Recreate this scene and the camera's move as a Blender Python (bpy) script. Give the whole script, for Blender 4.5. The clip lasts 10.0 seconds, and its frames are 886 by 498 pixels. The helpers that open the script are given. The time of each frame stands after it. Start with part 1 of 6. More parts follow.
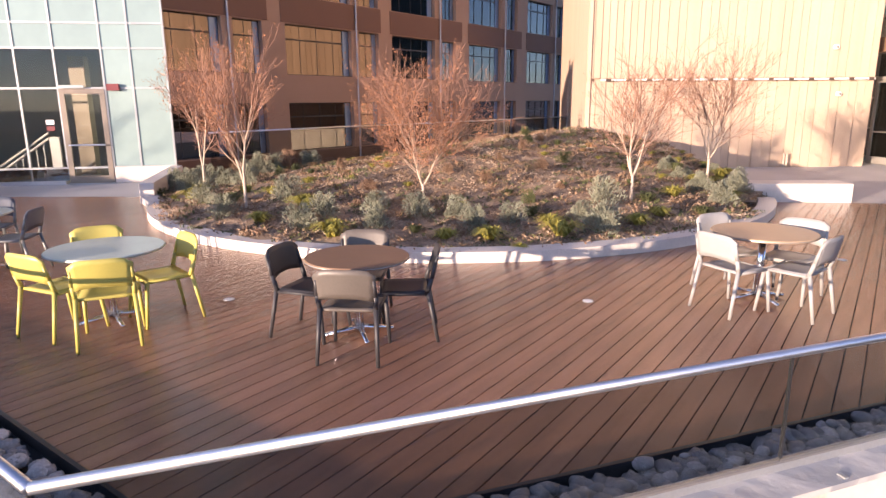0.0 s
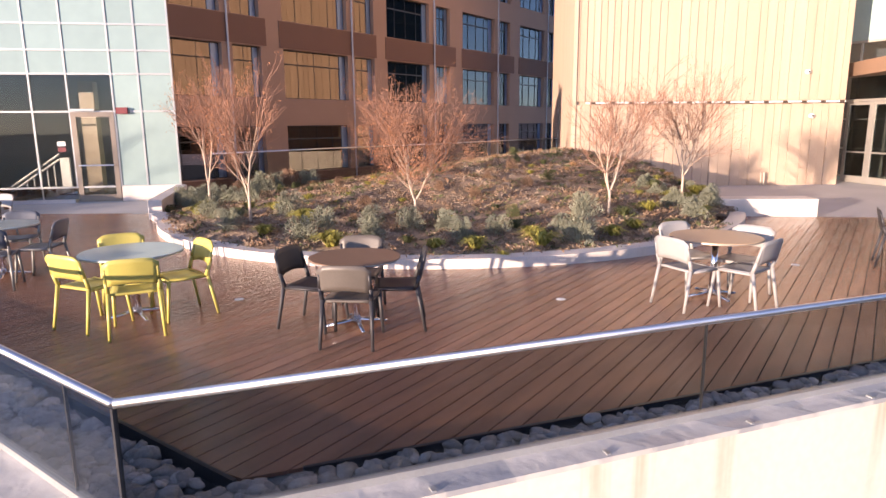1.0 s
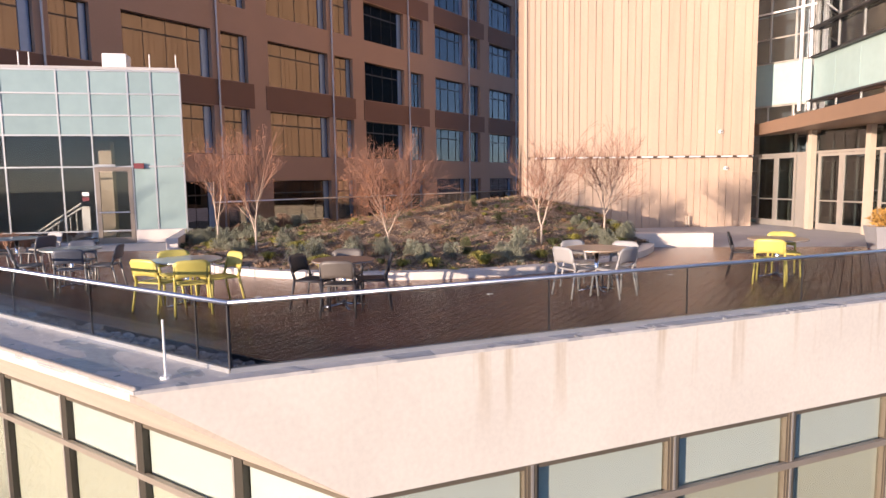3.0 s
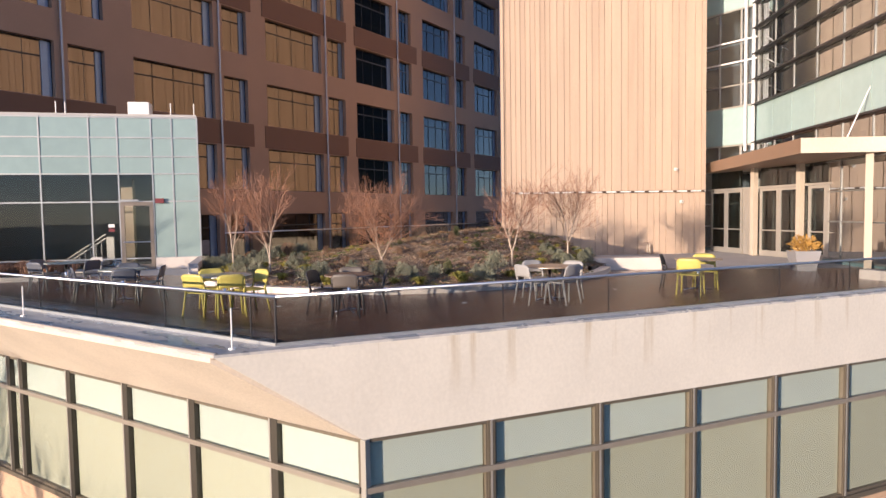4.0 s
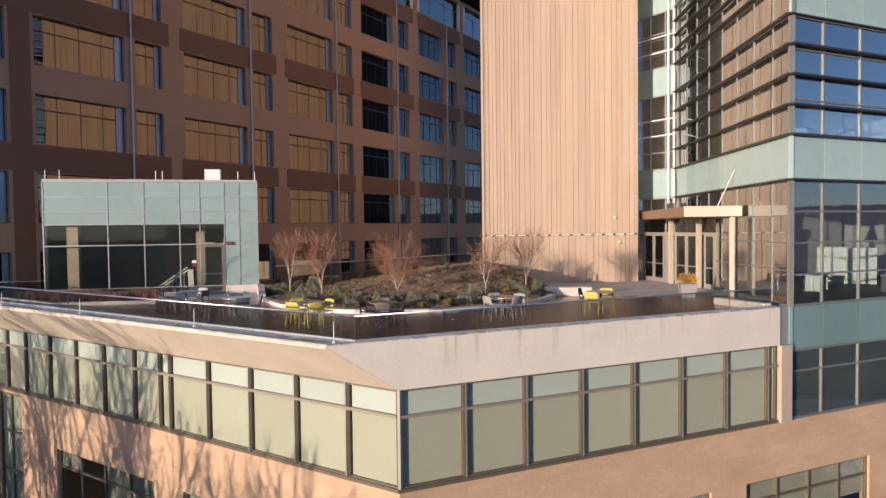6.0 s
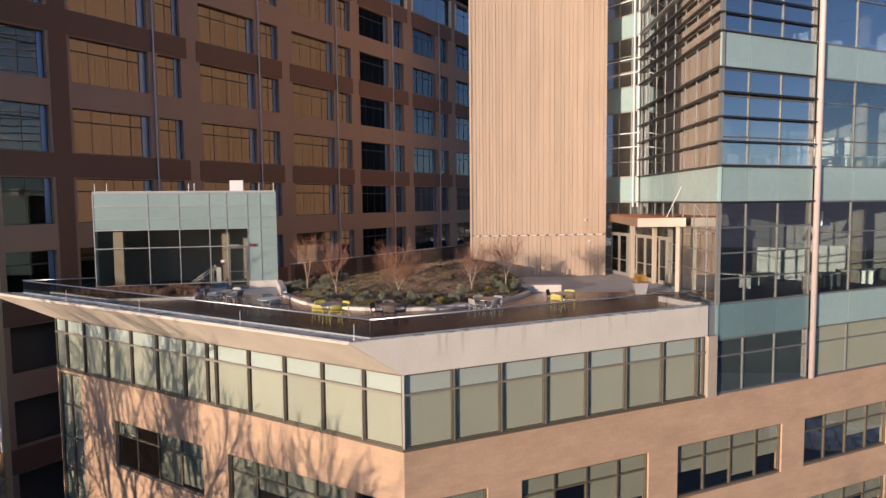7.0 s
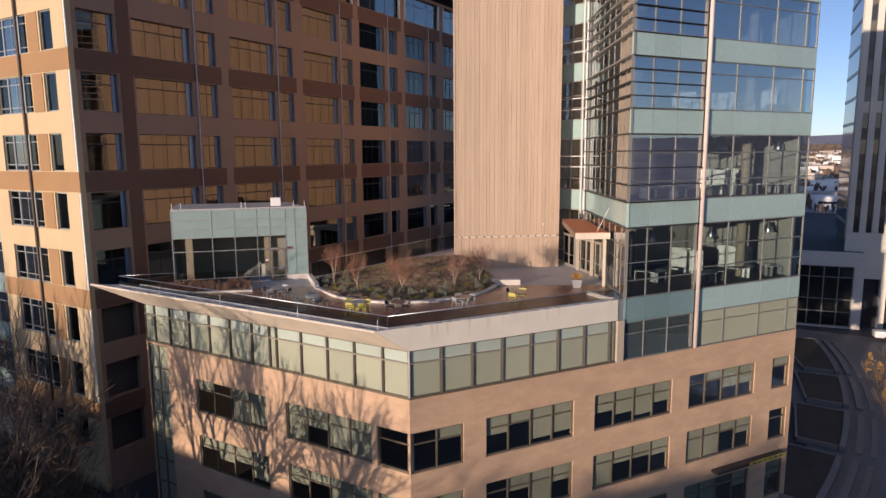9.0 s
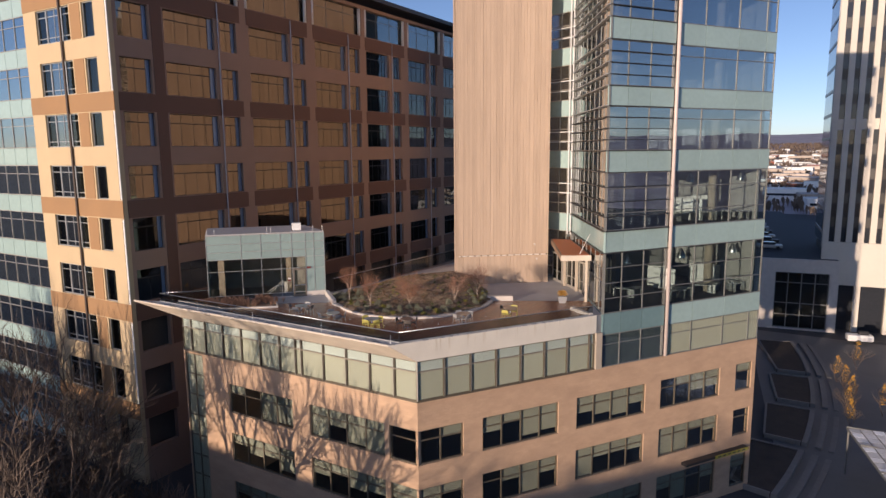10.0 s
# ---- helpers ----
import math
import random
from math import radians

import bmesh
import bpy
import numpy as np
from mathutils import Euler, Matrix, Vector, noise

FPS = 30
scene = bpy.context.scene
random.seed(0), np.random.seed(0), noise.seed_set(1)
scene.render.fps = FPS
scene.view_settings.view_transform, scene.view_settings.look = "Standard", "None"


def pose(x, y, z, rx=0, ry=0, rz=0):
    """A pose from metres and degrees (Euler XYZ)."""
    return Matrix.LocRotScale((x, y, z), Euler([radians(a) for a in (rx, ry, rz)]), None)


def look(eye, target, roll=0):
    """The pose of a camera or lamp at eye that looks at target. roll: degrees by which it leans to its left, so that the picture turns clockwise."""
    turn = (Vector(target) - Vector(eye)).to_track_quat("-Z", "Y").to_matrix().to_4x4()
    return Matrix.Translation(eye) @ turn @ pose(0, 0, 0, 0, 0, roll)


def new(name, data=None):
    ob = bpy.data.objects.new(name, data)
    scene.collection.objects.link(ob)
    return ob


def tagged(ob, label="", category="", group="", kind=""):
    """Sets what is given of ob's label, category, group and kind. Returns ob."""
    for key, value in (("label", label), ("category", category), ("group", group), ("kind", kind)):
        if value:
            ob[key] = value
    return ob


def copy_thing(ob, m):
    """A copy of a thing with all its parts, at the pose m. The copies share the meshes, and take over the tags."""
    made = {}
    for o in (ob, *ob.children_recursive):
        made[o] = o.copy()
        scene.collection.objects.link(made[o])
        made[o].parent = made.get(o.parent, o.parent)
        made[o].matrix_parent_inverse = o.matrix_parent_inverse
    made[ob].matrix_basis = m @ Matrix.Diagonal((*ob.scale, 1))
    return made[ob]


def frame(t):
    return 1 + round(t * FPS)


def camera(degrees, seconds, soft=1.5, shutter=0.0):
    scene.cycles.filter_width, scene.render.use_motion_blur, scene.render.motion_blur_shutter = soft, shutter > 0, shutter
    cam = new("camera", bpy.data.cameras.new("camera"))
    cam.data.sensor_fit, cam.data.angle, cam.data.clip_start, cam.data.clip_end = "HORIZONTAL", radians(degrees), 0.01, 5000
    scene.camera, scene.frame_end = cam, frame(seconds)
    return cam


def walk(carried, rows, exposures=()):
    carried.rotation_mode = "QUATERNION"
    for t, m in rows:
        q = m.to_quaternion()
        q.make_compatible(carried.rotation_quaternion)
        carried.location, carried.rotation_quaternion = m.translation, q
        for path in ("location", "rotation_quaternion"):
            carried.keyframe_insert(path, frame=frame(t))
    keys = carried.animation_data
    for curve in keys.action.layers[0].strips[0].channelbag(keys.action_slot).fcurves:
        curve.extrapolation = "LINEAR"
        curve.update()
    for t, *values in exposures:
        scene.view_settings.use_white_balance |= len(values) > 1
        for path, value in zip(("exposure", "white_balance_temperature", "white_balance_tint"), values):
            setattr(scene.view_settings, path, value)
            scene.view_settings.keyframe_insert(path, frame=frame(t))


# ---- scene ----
cam = camera(69.3, 10.0)
PATH = [
    (0, (-0.749, 0.829, 2.099), (-1.914, 2.391, 1.648), -0.4),
    (0.5, (-0.501, 0.552, 2.092), (-1.67, 2.122, 1.682), -0.4),
    (1, (-0.176, 0.213, 2.074), (-1.339, 1.794, 1.69), -0.5),
    (1.5, (0.231, -0.236, 2.055), (-0.936, 1.354, 1.726), -0.6),
    (2, (0.68, -0.747, 2.036), (-0.477, 0.854, 1.729), -0.6),
    (2.5, (1.226, -1.361, 1.961), (0.086, 0.262, 1.699), -0.6),
    (4, (3.521, -4.346, 1.893), (2.422, -2.679, 1.781), -0.9),
    (4.5, (4.422, -5.741, 1.974), (3.325, -4.071, 1.912), -0.9),
    (5, (5.542, -7.459, 2.128), (4.448, -5.785, 2.069), -0.9),
    (5.5, (6.739, -9.352, 2.467), (5.652, -7.674, 2.42), -0.8),
    (7, (10.815, -15.827, 4.904), (9.758, -14.136, 4.755), -0.6),
    (7.5, (12.187, -18.092, 5.916), (11.143, -16.397, 5.723), -0.6),
    (8, (13.546, -20.475, 7.084), (12.515, -18.776, 6.856), -0.5),
    (8.5, (15.124, -23.086, 8.238), (14.101, -21.387, 7.976), -0.4),
    (9, (16.82, -25.86, 9.483), (15.805, -24.162, 9.189), -0.4),
    (9.5, (18.423, -28.641, 10.905), (17.413, -26.943, 10.596), -0.4),
    (10, (19.775, -31.165, 12.261), (18.762, -29.467, 11.96), -0.5),
]
walk(cam, [(t, look(eye, target, roll)) for t, eye, target, roll in PATH], [(0, 1.42, 6450, 27), (2.0, 1.15, 6250, 27), (3.0, 0.91, 6150, 24), (4.0, 0.68, 6100, 20), (4.5, 0.60, 6100, 18), (5.5, 0.43, 6100, 18), (7.5, 0.14, 6200, 20), (10, 0.06, 6200, 21)])

# ---- light ----
AZ = Vector((-0.155, -1.0, 0.0)).normalized()      # horizontal way to the sun
ELEV = math.radians(5.4)
TO_SUN = Vector((AZ.x * math.cos(ELEV), AZ.y * math.cos(ELEV), math.sin(ELEV)))
world = bpy.data.worlds.new("sky")
scene.world = world
world.use_nodes = True
wn = world.node_tree
bg = wn.nodes["Background"]
sky = wn.nodes.new("ShaderNodeTexSky")
sky.sky_type, sky.sun_disc = "NISHITA", False
sky.sun_elevation, sky.sun_rotation = math.radians(20.0), math.atan2(TO_SUN.x, TO_SUN.y)
sky.altitude, sky.air_density, sky.dust_density, sky.ozone_density = 120, 0.75, 0.35, 2.5
wn.links.new(sky.outputs[0], bg.inputs[0])
bg.inputs[1].default_value = 0.105
sun = new("sun", bpy.data.lights.new("sun", "SUN"))
sun.data.energy, sun.data.angle, sun.data.color = 5.0, math.radians(0.55), (1.0, 0.81, 0.575)
sun.matrix_world = look(TO_SUN * 200, (0, 0, 0))


# ---- materials ----
def mat(name, col, rough=0.6, metal=0.0, var=0.15, scale=3.0, fine=60.0, bump=0.15, col2=None, rand=0.0, stretch=(1, 1, 1), spec=0.5):
    """Plain surface with grain at two scales; rand: brightness change from piece to piece."""
    m = bpy.data.materials.new(name)
    m.use_nodes = True
    nt = m.node_tree
    b = nt.nodes["Principled BSDF"]
    b.inputs["Roughness"].default_value, b.inputs["Metallic"].default_value = rough, metal
    b.inputs["Specular IOR Level"].default_value = spec
    tc = nt.nodes.new("ShaderNodeTexCoord")
    mp = nt.nodes.new("ShaderNodeMapping")
    mp.inputs["Scale"].default_value = stretch
    nt.links.new(tc.outputs["Object"], mp.inputs[0])
    n1, n2 = nt.nodes.new("ShaderNodeTexNoise"), nt.nodes.new("ShaderNodeTexNoise")
    n1.inputs["Scale"].default_value, n2.inputs["Scale"].default_value = scale, fine
    n1.inputs["Detail"].default_value = n2.inputs["Detail"].default_value = 5
    for n in (n1, n2):
        nt.links.new(mp.outputs[0], n.inputs["Vector"])
    add = nt.nodes.new("ShaderNodeMath")
    add.operation = "MULTIPLY_ADD"
    add.inputs[1].default_value = 0.5
    nt.links.new(n2.outputs[0], add.inputs[0])
    half = nt.nodes.new("ShaderNodeMath")
    half.operation = "MULTIPLY"
    half.inputs[1].default_value = 0.5
    nt.links.new(n1.outputs[0], half.inputs[0])
    nt.links.new(half.outputs[0], add.inputs[2])
    ramp = nt.nodes.new("ShaderNodeValToRGB")
    c2 = col2 or tuple(min(1, c * (1 + var)) for c in col)
    ramp.color_ramp.elements[0].position, ramp.color_ramp.elements[1].position = 0.36, 0.64
    ramp.color_ramp.elements[0].color = (*[c * (1 - var) for c in col], 1)
    ramp.color_ramp.elements[1].color = (*c2, 1)
    nt.links.new(add.outputs[0], ramp.inputs[0])
    out = ramp.outputs[0]
    if rand:
        oi = nt.nodes.new("ShaderNodeObjectInfo")
        mr = nt.nodes.new("ShaderNodeMapRange")
        mr.inputs["To Min"].default_value, mr.inputs["To Max"].default_value = 1 - rand, 1 + rand
        nt.links.new(oi.outputs["Random"], mr.inputs["Value"])
        mx = nt.nodes.new("ShaderNodeVectorMath")
        mx.operation = "SCALE"
        nt.links.new(out, mx.inputs[0])
        nt.links.new(mr.outputs[0], mx.inputs["Scale"])
        out = mx.outputs[0]
    nt.links.new(out, b.inputs["Base Color"])
    rr = nt.nodes.new("ShaderNodeMapRange")
    rr.inputs["To Min"].default_value, rr.inputs["To Max"].default_value = max(0.02, rough * 0.8), min(1, rough * 1.2)
    nt.links.new(n1.outputs[0], rr.inputs["Value"])
    nt.links.new(rr.outputs[0], b.inputs["Roughness"])
    if bump:
        bp = nt.nodes.new("ShaderNodeBump")
        bp.inputs["Strength"].default_value, bp.inputs["Distance"].default_value = bump, 0.02
        nt.links.new(n2.outputs[0], bp.inputs["Height"])
        nt.links.new(bp.outputs[0], b.inputs["Normal"])
    return m


def glass(name, tint=(0.8, 0.86, 0.84), ior=1.6, rough=0.01, wave=0.0, extra=0.0, coat=(0.92, 0.96, 0.98)):
    """A pane: lets light straight through, tinted, and mirrors by Fresnel; extra: a coating's mirror share."""
    m = bpy.data.materials.new(name)
    m.use_nodes = True
    nt = m.node_tree
    nt.nodes.remove(nt.nodes["Principled BSDF"])
    tr, gl, mix, lw, pw, ma = (nt.nodes.new("ShaderNode" + k) for k in ("BsdfTransparent", "BsdfGlossy", "MixShader", "LayerWeight", "Math", "Math"))
    tr.inputs[0].default_value = (*tint, 1)
    gl.inputs["Roughness"].default_value = rough
    gl.inputs[0].default_value = (*coat, 1)
    lw.inputs[0].default_value = 0.5
    r0 = ((ior - 1) / (ior + 1)) ** 2 + extra
    pw.operation, pw.inputs[1].default_value = "POWER", 5.0
    ma.operation, ma.use_clamp = "MULTIPLY_ADD", True
    ma.inputs[1].default_value, ma.inputs[2].default_value = 1 - r0, r0
    nt.links.new(lw.outputs["Facing"], pw.inputs[0])
    nt.links.new(pw.outputs[0], ma.inputs[0])
    fac = ma.outputs[0]
    if wave:
        tc, no, bp = (nt.nodes.new("ShaderNode" + k) for k in ("TexCoord", "TexNoise", "Bump"))
        no.inputs["Scale"].default_value = 0.6
        bp.inputs["Strength"].default_value, bp.inputs["Distance"].default_value = wave, 0.1
        nt.links.new(tc.outputs["Object"], no.inputs["Vector"])
        nt.links.new(no.outputs[0], bp.inputs["Height"])
        nt.links.new(bp.outputs[0], gl.inputs["Normal"])
    nt.links.new(fac, mix.inputs[0])
    nt.links.new(tr.outputs[0], mix.inputs[1])
    nt.links.new(gl.outputs[0], mix.inputs[2])
    nt.links.new(mix.outputs[0], nt.nodes["Material Output"].inputs[0])
    return m


M = {
    "deck": mat("composite_deck", (0.29, 0.144, 0.089), 0.21, var=0.22, scale=1.2, fine=45, stretch=(6, 0.7, 1), rand=0.13, bump=0.25),
    "gap": mat("dark_gap", (0.02, 0.017, 0.015), 0.9),
    "concrete": mat("pale_concrete", (0.62, 0.56, 0.50), 0.75, var=0.10, scale=1.5, fine=40),
    "paving": mat("grey_paving", (0.42, 0.405, 0.395), 0.8, var=0.10, scale=0.8, fine=60),
    "fascia": mat("painted_fascia", (0.68, 0.63, 0.54), 0.7, var=0.06, scale=0.8, fine=18, bump=0.03),
    "ledge": mat("white_ledge_membrane", (0.56, 0.53, 0.49), 0.6, var=0.12, scale=1.2, fine=7, bump=0.5),
    "steel": mat("brushed_steel", (0.70, 0.71, 0.74), 0.36, 1.0, var=0.05, bump=0.02),
    "chrome": mat("chrome", (0.8, 0.8, 0.82), 0.12, 1.0, var=0.03, bump=0.0),
    "alu": mat("satin_aluminium", (0.42, 0.425, 0.42), 0.4, 0.6, var=0.06, bump=0.03),
    "mull": mat("grey_metal_mullion", (0.20, 0.20, 0.19), 0.45, 0.3, var=0.08, bump=0.03),
    "dark": mat("dark_bronze_metal", (0.05, 0.048, 0.05), 0.45, 0.4, var=0.1, bump=0.03),
    "fin": mat("olive_metal_fin", (0.15, 0.125, 0.09), 0.5, 0.3, var=0.08, bump=0.03),
    "transom": mat("tan_metal_transom", (0.27, 0.235, 0.19), 0.5, 0.2, var=0.06, bump=0.02),
    "shadefin": mat("unlit_gap_dark_fin", (0.06, 0.052, 0.04), 0.5, 0.3, var=0.08, bump=0.03),
    "finedge": mat("pale_metal_edge", (0.45, 0.42, 0.37), 0.4, 0.5, var=0.05, bump=0.02),
    "blindtop": mat("white_roller_blind", (0.47, 0.50, 0.47), 0.9, var=0.05, scale=0.5, fine=120, bump=0.05, rand=0.06),
    "blind": mat("cream_roller_blind", (0.42, 0.41, 0.33), 0.9, var=0.05, scale=0.5, fine=120, bump=0.05, rand=0.06),
    "brick": mat("tan_brick", (0.51, 0.342, 0.222), 0.85, var=0.12, scale=0.5, fine=14, stretch=(1, 1, 2.5), bump=0.3),
    # office block walls: shade and sun are put into a darker and a lighter tone
    "precast": mat("tan_precast_shaded", (0.335, 0.222, 0.163), 0.8, var=0.08, scale=0.4, fine=25),
    "cream": mat("cream_precast_sunlit", (0.53, 0.405, 0.245), 0.8, var=0.07, scale=0.4, fine=25),
    "pavteal": mat("green_pavilion_panel", (0.25, 0.335, 0.325), 0.10, var=0.05, scale=0.4, fine=3, bump=0.0, rand=0.05),
    # dark enough to read as a shadow line; also colours the light bar's brackets
    "enddark": mat("dark_brown_shadow_and_bracket", (0.075, 0.052, 0.04), 0.6, var=0.1, bump=0.02),
    "towerpipe": mat("pale_pink_painted_pipe", (0.60, 0.50, 0.46), 0.5, var=0.08, bump=0.02),
    "hrspan": mat("dark_bronze_spandrel", (0.05, 0.046, 0.043), 0.35, 0.2, var=0.15, scale=0.6, rand=0.5),
    "towntan": mat("weathered_tan_wall", (0.46, 0.38, 0.31), 0.85, var=0.15, scale=0.2, rand=0.3),
    # sunlit end's copy of the band colour; the shaded side uses the darker one
    "endband": mat("precast_band_sunlit", (0.33, 0.19, 0.09), 0.8, var=0.10, scale=0.4, fine=25),
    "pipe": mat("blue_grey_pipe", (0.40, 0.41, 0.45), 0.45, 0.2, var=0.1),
    "band": mat("precast_band_shaded", (0.16, 0.088, 0.062), 0.8, var=0.10, scale=0.4, fine=25),
    "shaftclad": mat("clay_cladding", (0.472, 0.352, 0.26), 0.75, var=0.10, scale=0.6, fine=30, stretch=(4, 4, 0.4), rand=0.05),
    "teal": mat("pale_green_spandrel_glass", (0.34, 0.46, 0.44), 0.10, var=0.05, scale=0.4, fine=3, bump=0.0, rand=0.04),
    "tealdark": mat("dark_green_spandrel_glass", (0.16, 0.25, 0.26), 0.08, var=0.05, scale=0.4, fine=3, bump=0.0, rand=0.05),
    "darksoil": mat("dark_wet_soil", (0.04, 0.03, 0.024), 0.95, var=0.5, scale=0.8, fine=12, bump=0.8),
    "soil": mat("mulch_soil", (0.27, 0.19, 0.125), 0.95, var=0.65, scale=2.8, fine=26, bump=1.0),
    "bark": mat("pale_bark", (0.46, 0.37, 0.29), 0.85, var=0.2, scale=8, fine=60),
    "limb": mat("tan_grey_limb", (0.38, 0.28, 0.21), 0.85, var=0.2, scale=8, fine=60),
    "twig": mat("reddish_twig", (0.27, 0.145, 0.098), 0.8, var=0.25, scale=8),
    "leaf_bud": mat("rusty_dry_leaf", (0.38, 0.165, 0.075), 0.8, var=0.3, scale=8),
    "leaf_dry": mat("dry_leaf", (0.21, 0.125, 0.075), 0.8, var=0.3, scale=8),
    "leaf_grey": mat("grey_green_leaf", (0.20, 0.205, 0.145), 0.8, var=0.3, scale=8),
    "leaf_olive": mat("olive_leaf", (0.085, 0.095, 0.032), 0.75, var=0.35, scale=8),
    "leaf_yellow": mat("yellow_green_leaf", (0.30, 0.27, 0.05), 0.7, var=0.35, scale=8),
    "pale_litter": mat("pale_litter", (0.37, 0.28, 0.20), 0.9, var=0.35, scale=8),
    # the jambs' blue is reflected sky, put into the base colour
    "jamb": mat("sky_reflection_blue_jamb", (0.20, 0.30, 0.50), 0.3, 0.55, var=0.06, bump=0.0),
    "doorframe": mat("bronze_tan_metal", (0.25, 0.205, 0.165), 0.4, 0.5, var=0.06, bump=0.02),
    "soffit": mat("tan_plaster", (0.59, 0.505, 0.41), 0.85, var=0.12, scale=0.7, fine=25),
    "litter": mat("brown_litter", (0.22, 0.145, 0.09), 0.9, var=0.45, scale=8),
    "yellow": mat("yellow_paint", (0.48, 0.415, 0.10), 0.42, var=0.05, bump=0.02),
    "charcoal": mat("charcoal_plastic", (0.035, 0.033, 0.036), 0.5, var=0.12, bump=0.05),
    "lgrey": mat("light_grey_plastic", (0.31, 0.30, 0.29), 0.5, var=0.06, bump=0.05),
    "sgrey": mat("slate_grey_plastic", (0.08, 0.09, 0.115), 0.5, var=0.08, bump=0.05),
    "brownplas": mat("brown_grey_plastic", (0.105, 0.09, 0.078), 0.45, var=0.08, bump=0.05),
    "woodtop": mat("laminate_wood_top", (0.26, 0.16, 0.10), 0.38, var=0.2, scale=3, fine=50, stretch=(1, 8, 1), bump=0.05),
    "tantop": mat("pale_wood_top", (0.45, 0.31, 0.19), 0.38, var=0.12, scale=3, fine=50, stretch=(1, 8, 1), bump=0.05),
    "ftop": mat("frosted_glass_top", (0.46, 0.50, 0.44), 0.16, var=0.05, bump=0.0),
    "stone": mat("river_stone", (0.40, 0.37, 0.35), 0.6, var=0.3, scale=6, rand=0.35),
    "asphalt": mat("asphalt", (0.055, 0.055, 0.06), 0.9, var=0.25, scale=0.4, fine=20),
    "orange": mat("terracotta_roof_membrane", (0.55, 0.17, 0.06), 0.7, var=0.1),
    # near-black, so the darkness of unlit rooms is in the wall colour
    "int": mat("unlit_interior_wall", (0.10, 0.09, 0.08), 0.9, var=0.2, scale=0.5),
    "office": mat("pale_office_wall", (0.38, 0.365, 0.345), 0.9, var=0.1, scale=0.4),
    "carpet": mat("dark_office_floor", (0.15, 0.125, 0.12), 0.8, var=0.15, scale=0.5),
    "slab": mat("interior_slab", (0.42, 0.40, 0.38), 0.9, var=0.1),
    "column": mat("cream_column", (0.44, 0.37, 0.29), 0.7, var=0.06),
    "darkwin": mat("dark_mirror_window", (0.03, 0.033, 0.04), 0.08, var=0.1, bump=0.0),
    "plazapave": mat("plaza_paving", (0.16, 0.155, 0.15), 0.85, var=0.15, scale=0.3, fine=12),
    "panelgrey": mat("pale_panel", (0.70, 0.71, 0.73), 0.2, var=0.08, bump=0.02, rand=0.45),
    "kerbstone": mat("grey_kerbstone", (0.19, 0.18, 0.17), 0.8, var=0.15, scale=1.5),
    "leaf_amber": mat("amber_leaf", (0.48, 0.26, 0.03), 0.7, var=0.3, scale=5),
    "redbrick": mat("red_brown_brick", (0.30, 0.11, 0.07), 0.85, var=0.15, scale=0.5),
    # lavender haze of the distance is mixed into the hill colour
    "hills": mat("hazy_winter_woods", (0.42, 0.36, 0.37), 0.95, var=0.3, scale=0.02, fine=0.2, bump=0.0),
    "white": mat("white_paint", (0.75, 0.74, 0.72), 0.5, var=0.05, bump=0.05),
    "red": mat("red_sign", (0.16, 0.025, 0.03), 0.5, var=0.1),
    "glass": glass("clear_glass", (0.92, 0.95, 0.93), 1.5),
    "railglass": glass("grey_rail_glass", (0.74, 0.76, 0.76), 1.5),
    "mirror": glass("coated_window_glass", (0.22, 0.20, 0.18), 1.6, extra=0.19, wave=0.025, coat=(0.92, 0.80, 0.67)),
    "wingglass": glass("clear_grey_window_glass", (0.80, 0.83, 0.82), 1.6, extra=0.04, wave=0.06),
    "endglass": glass("clear_reflecting_glass", (0.34, 0.38, 0.40), 1.7, extra=0.30, wave=0.03),
    "darkglass": glass("dark_window_glass", (0.34, 0.38, 0.38), 1.6, extra=0.02, wave=0.03),
    "sideglass": glass("mirroring_bronze_glass", (0.5, 0.5, 0.47), 1.6, extra=0.38, wave=0.03),
    "skyglass": glass("coated_blue_glass", (0.46, 0.54, 0.60), 1.7, extra=0.32, wave=0.02),
    "annexglass": glass("pale_blue_mirror_glass", (0.5, 0.56, 0.6), 1.7, extra=0.45, wave=0.02, coat=(0.86, 0.95, 1.0)),
    "pavglass": glass("pavilion_glass", (0.78, 0.79, 0.77), 1.4, wave=0.03),
    "towerglass": glass("blue_window_glass", (0.62, 0.70, 0.70), 1.7, extra=0.10, wave=0.02),
}


# faint block joints in the tan masonry
nt = M["brick"].node_tree
pb = nt.nodes["Principled BSDF"]
base = pb.inputs["Base Color"].links[0].from_socket
tc, sx, ma, cb, bt, mx, bp = (nt.nodes.new("ShaderNode" + k) for k in ("TexCoord", "SeparateXYZ", "Math", "CombineXYZ", "TexBrick", "Mix", "Bump"))
nt.links.new(tc.outputs["Object"], sx.inputs[0])
ma.operation, ma.inputs[1].default_value = "MULTIPLY_ADD", 0.9
nt.links.new(sx.outputs["Y"], ma.inputs[0])
nt.links.new(sx.outputs["X"], ma.inputs[2])
nt.links.new(ma.outputs[0], cb.inputs["X"])
nt.links.new(sx.outputs["Z"], cb.inputs["Y"])
nt.links.new(cb.outputs[0], bt.inputs["Vector"])
bt.inputs["Scale"].default_value = 1.0
bt.inputs["Brick Width"].default_value, bt.inputs["Row Height"].default_value = 0.62, 0.21
bt.inputs["Mortar Size"].default_value, bt.inputs["Mortar Smooth"].default_value = 0.008, 0.2
bt.inputs["Color1"].default_value = (0.96, 0.955, 0.95, 1)
bt.inputs["Color2"].default_value = (1.03, 1.03, 1.03, 1)
bt.inputs["Mortar"].default_value = (0.92, 0.915, 0.91, 1)
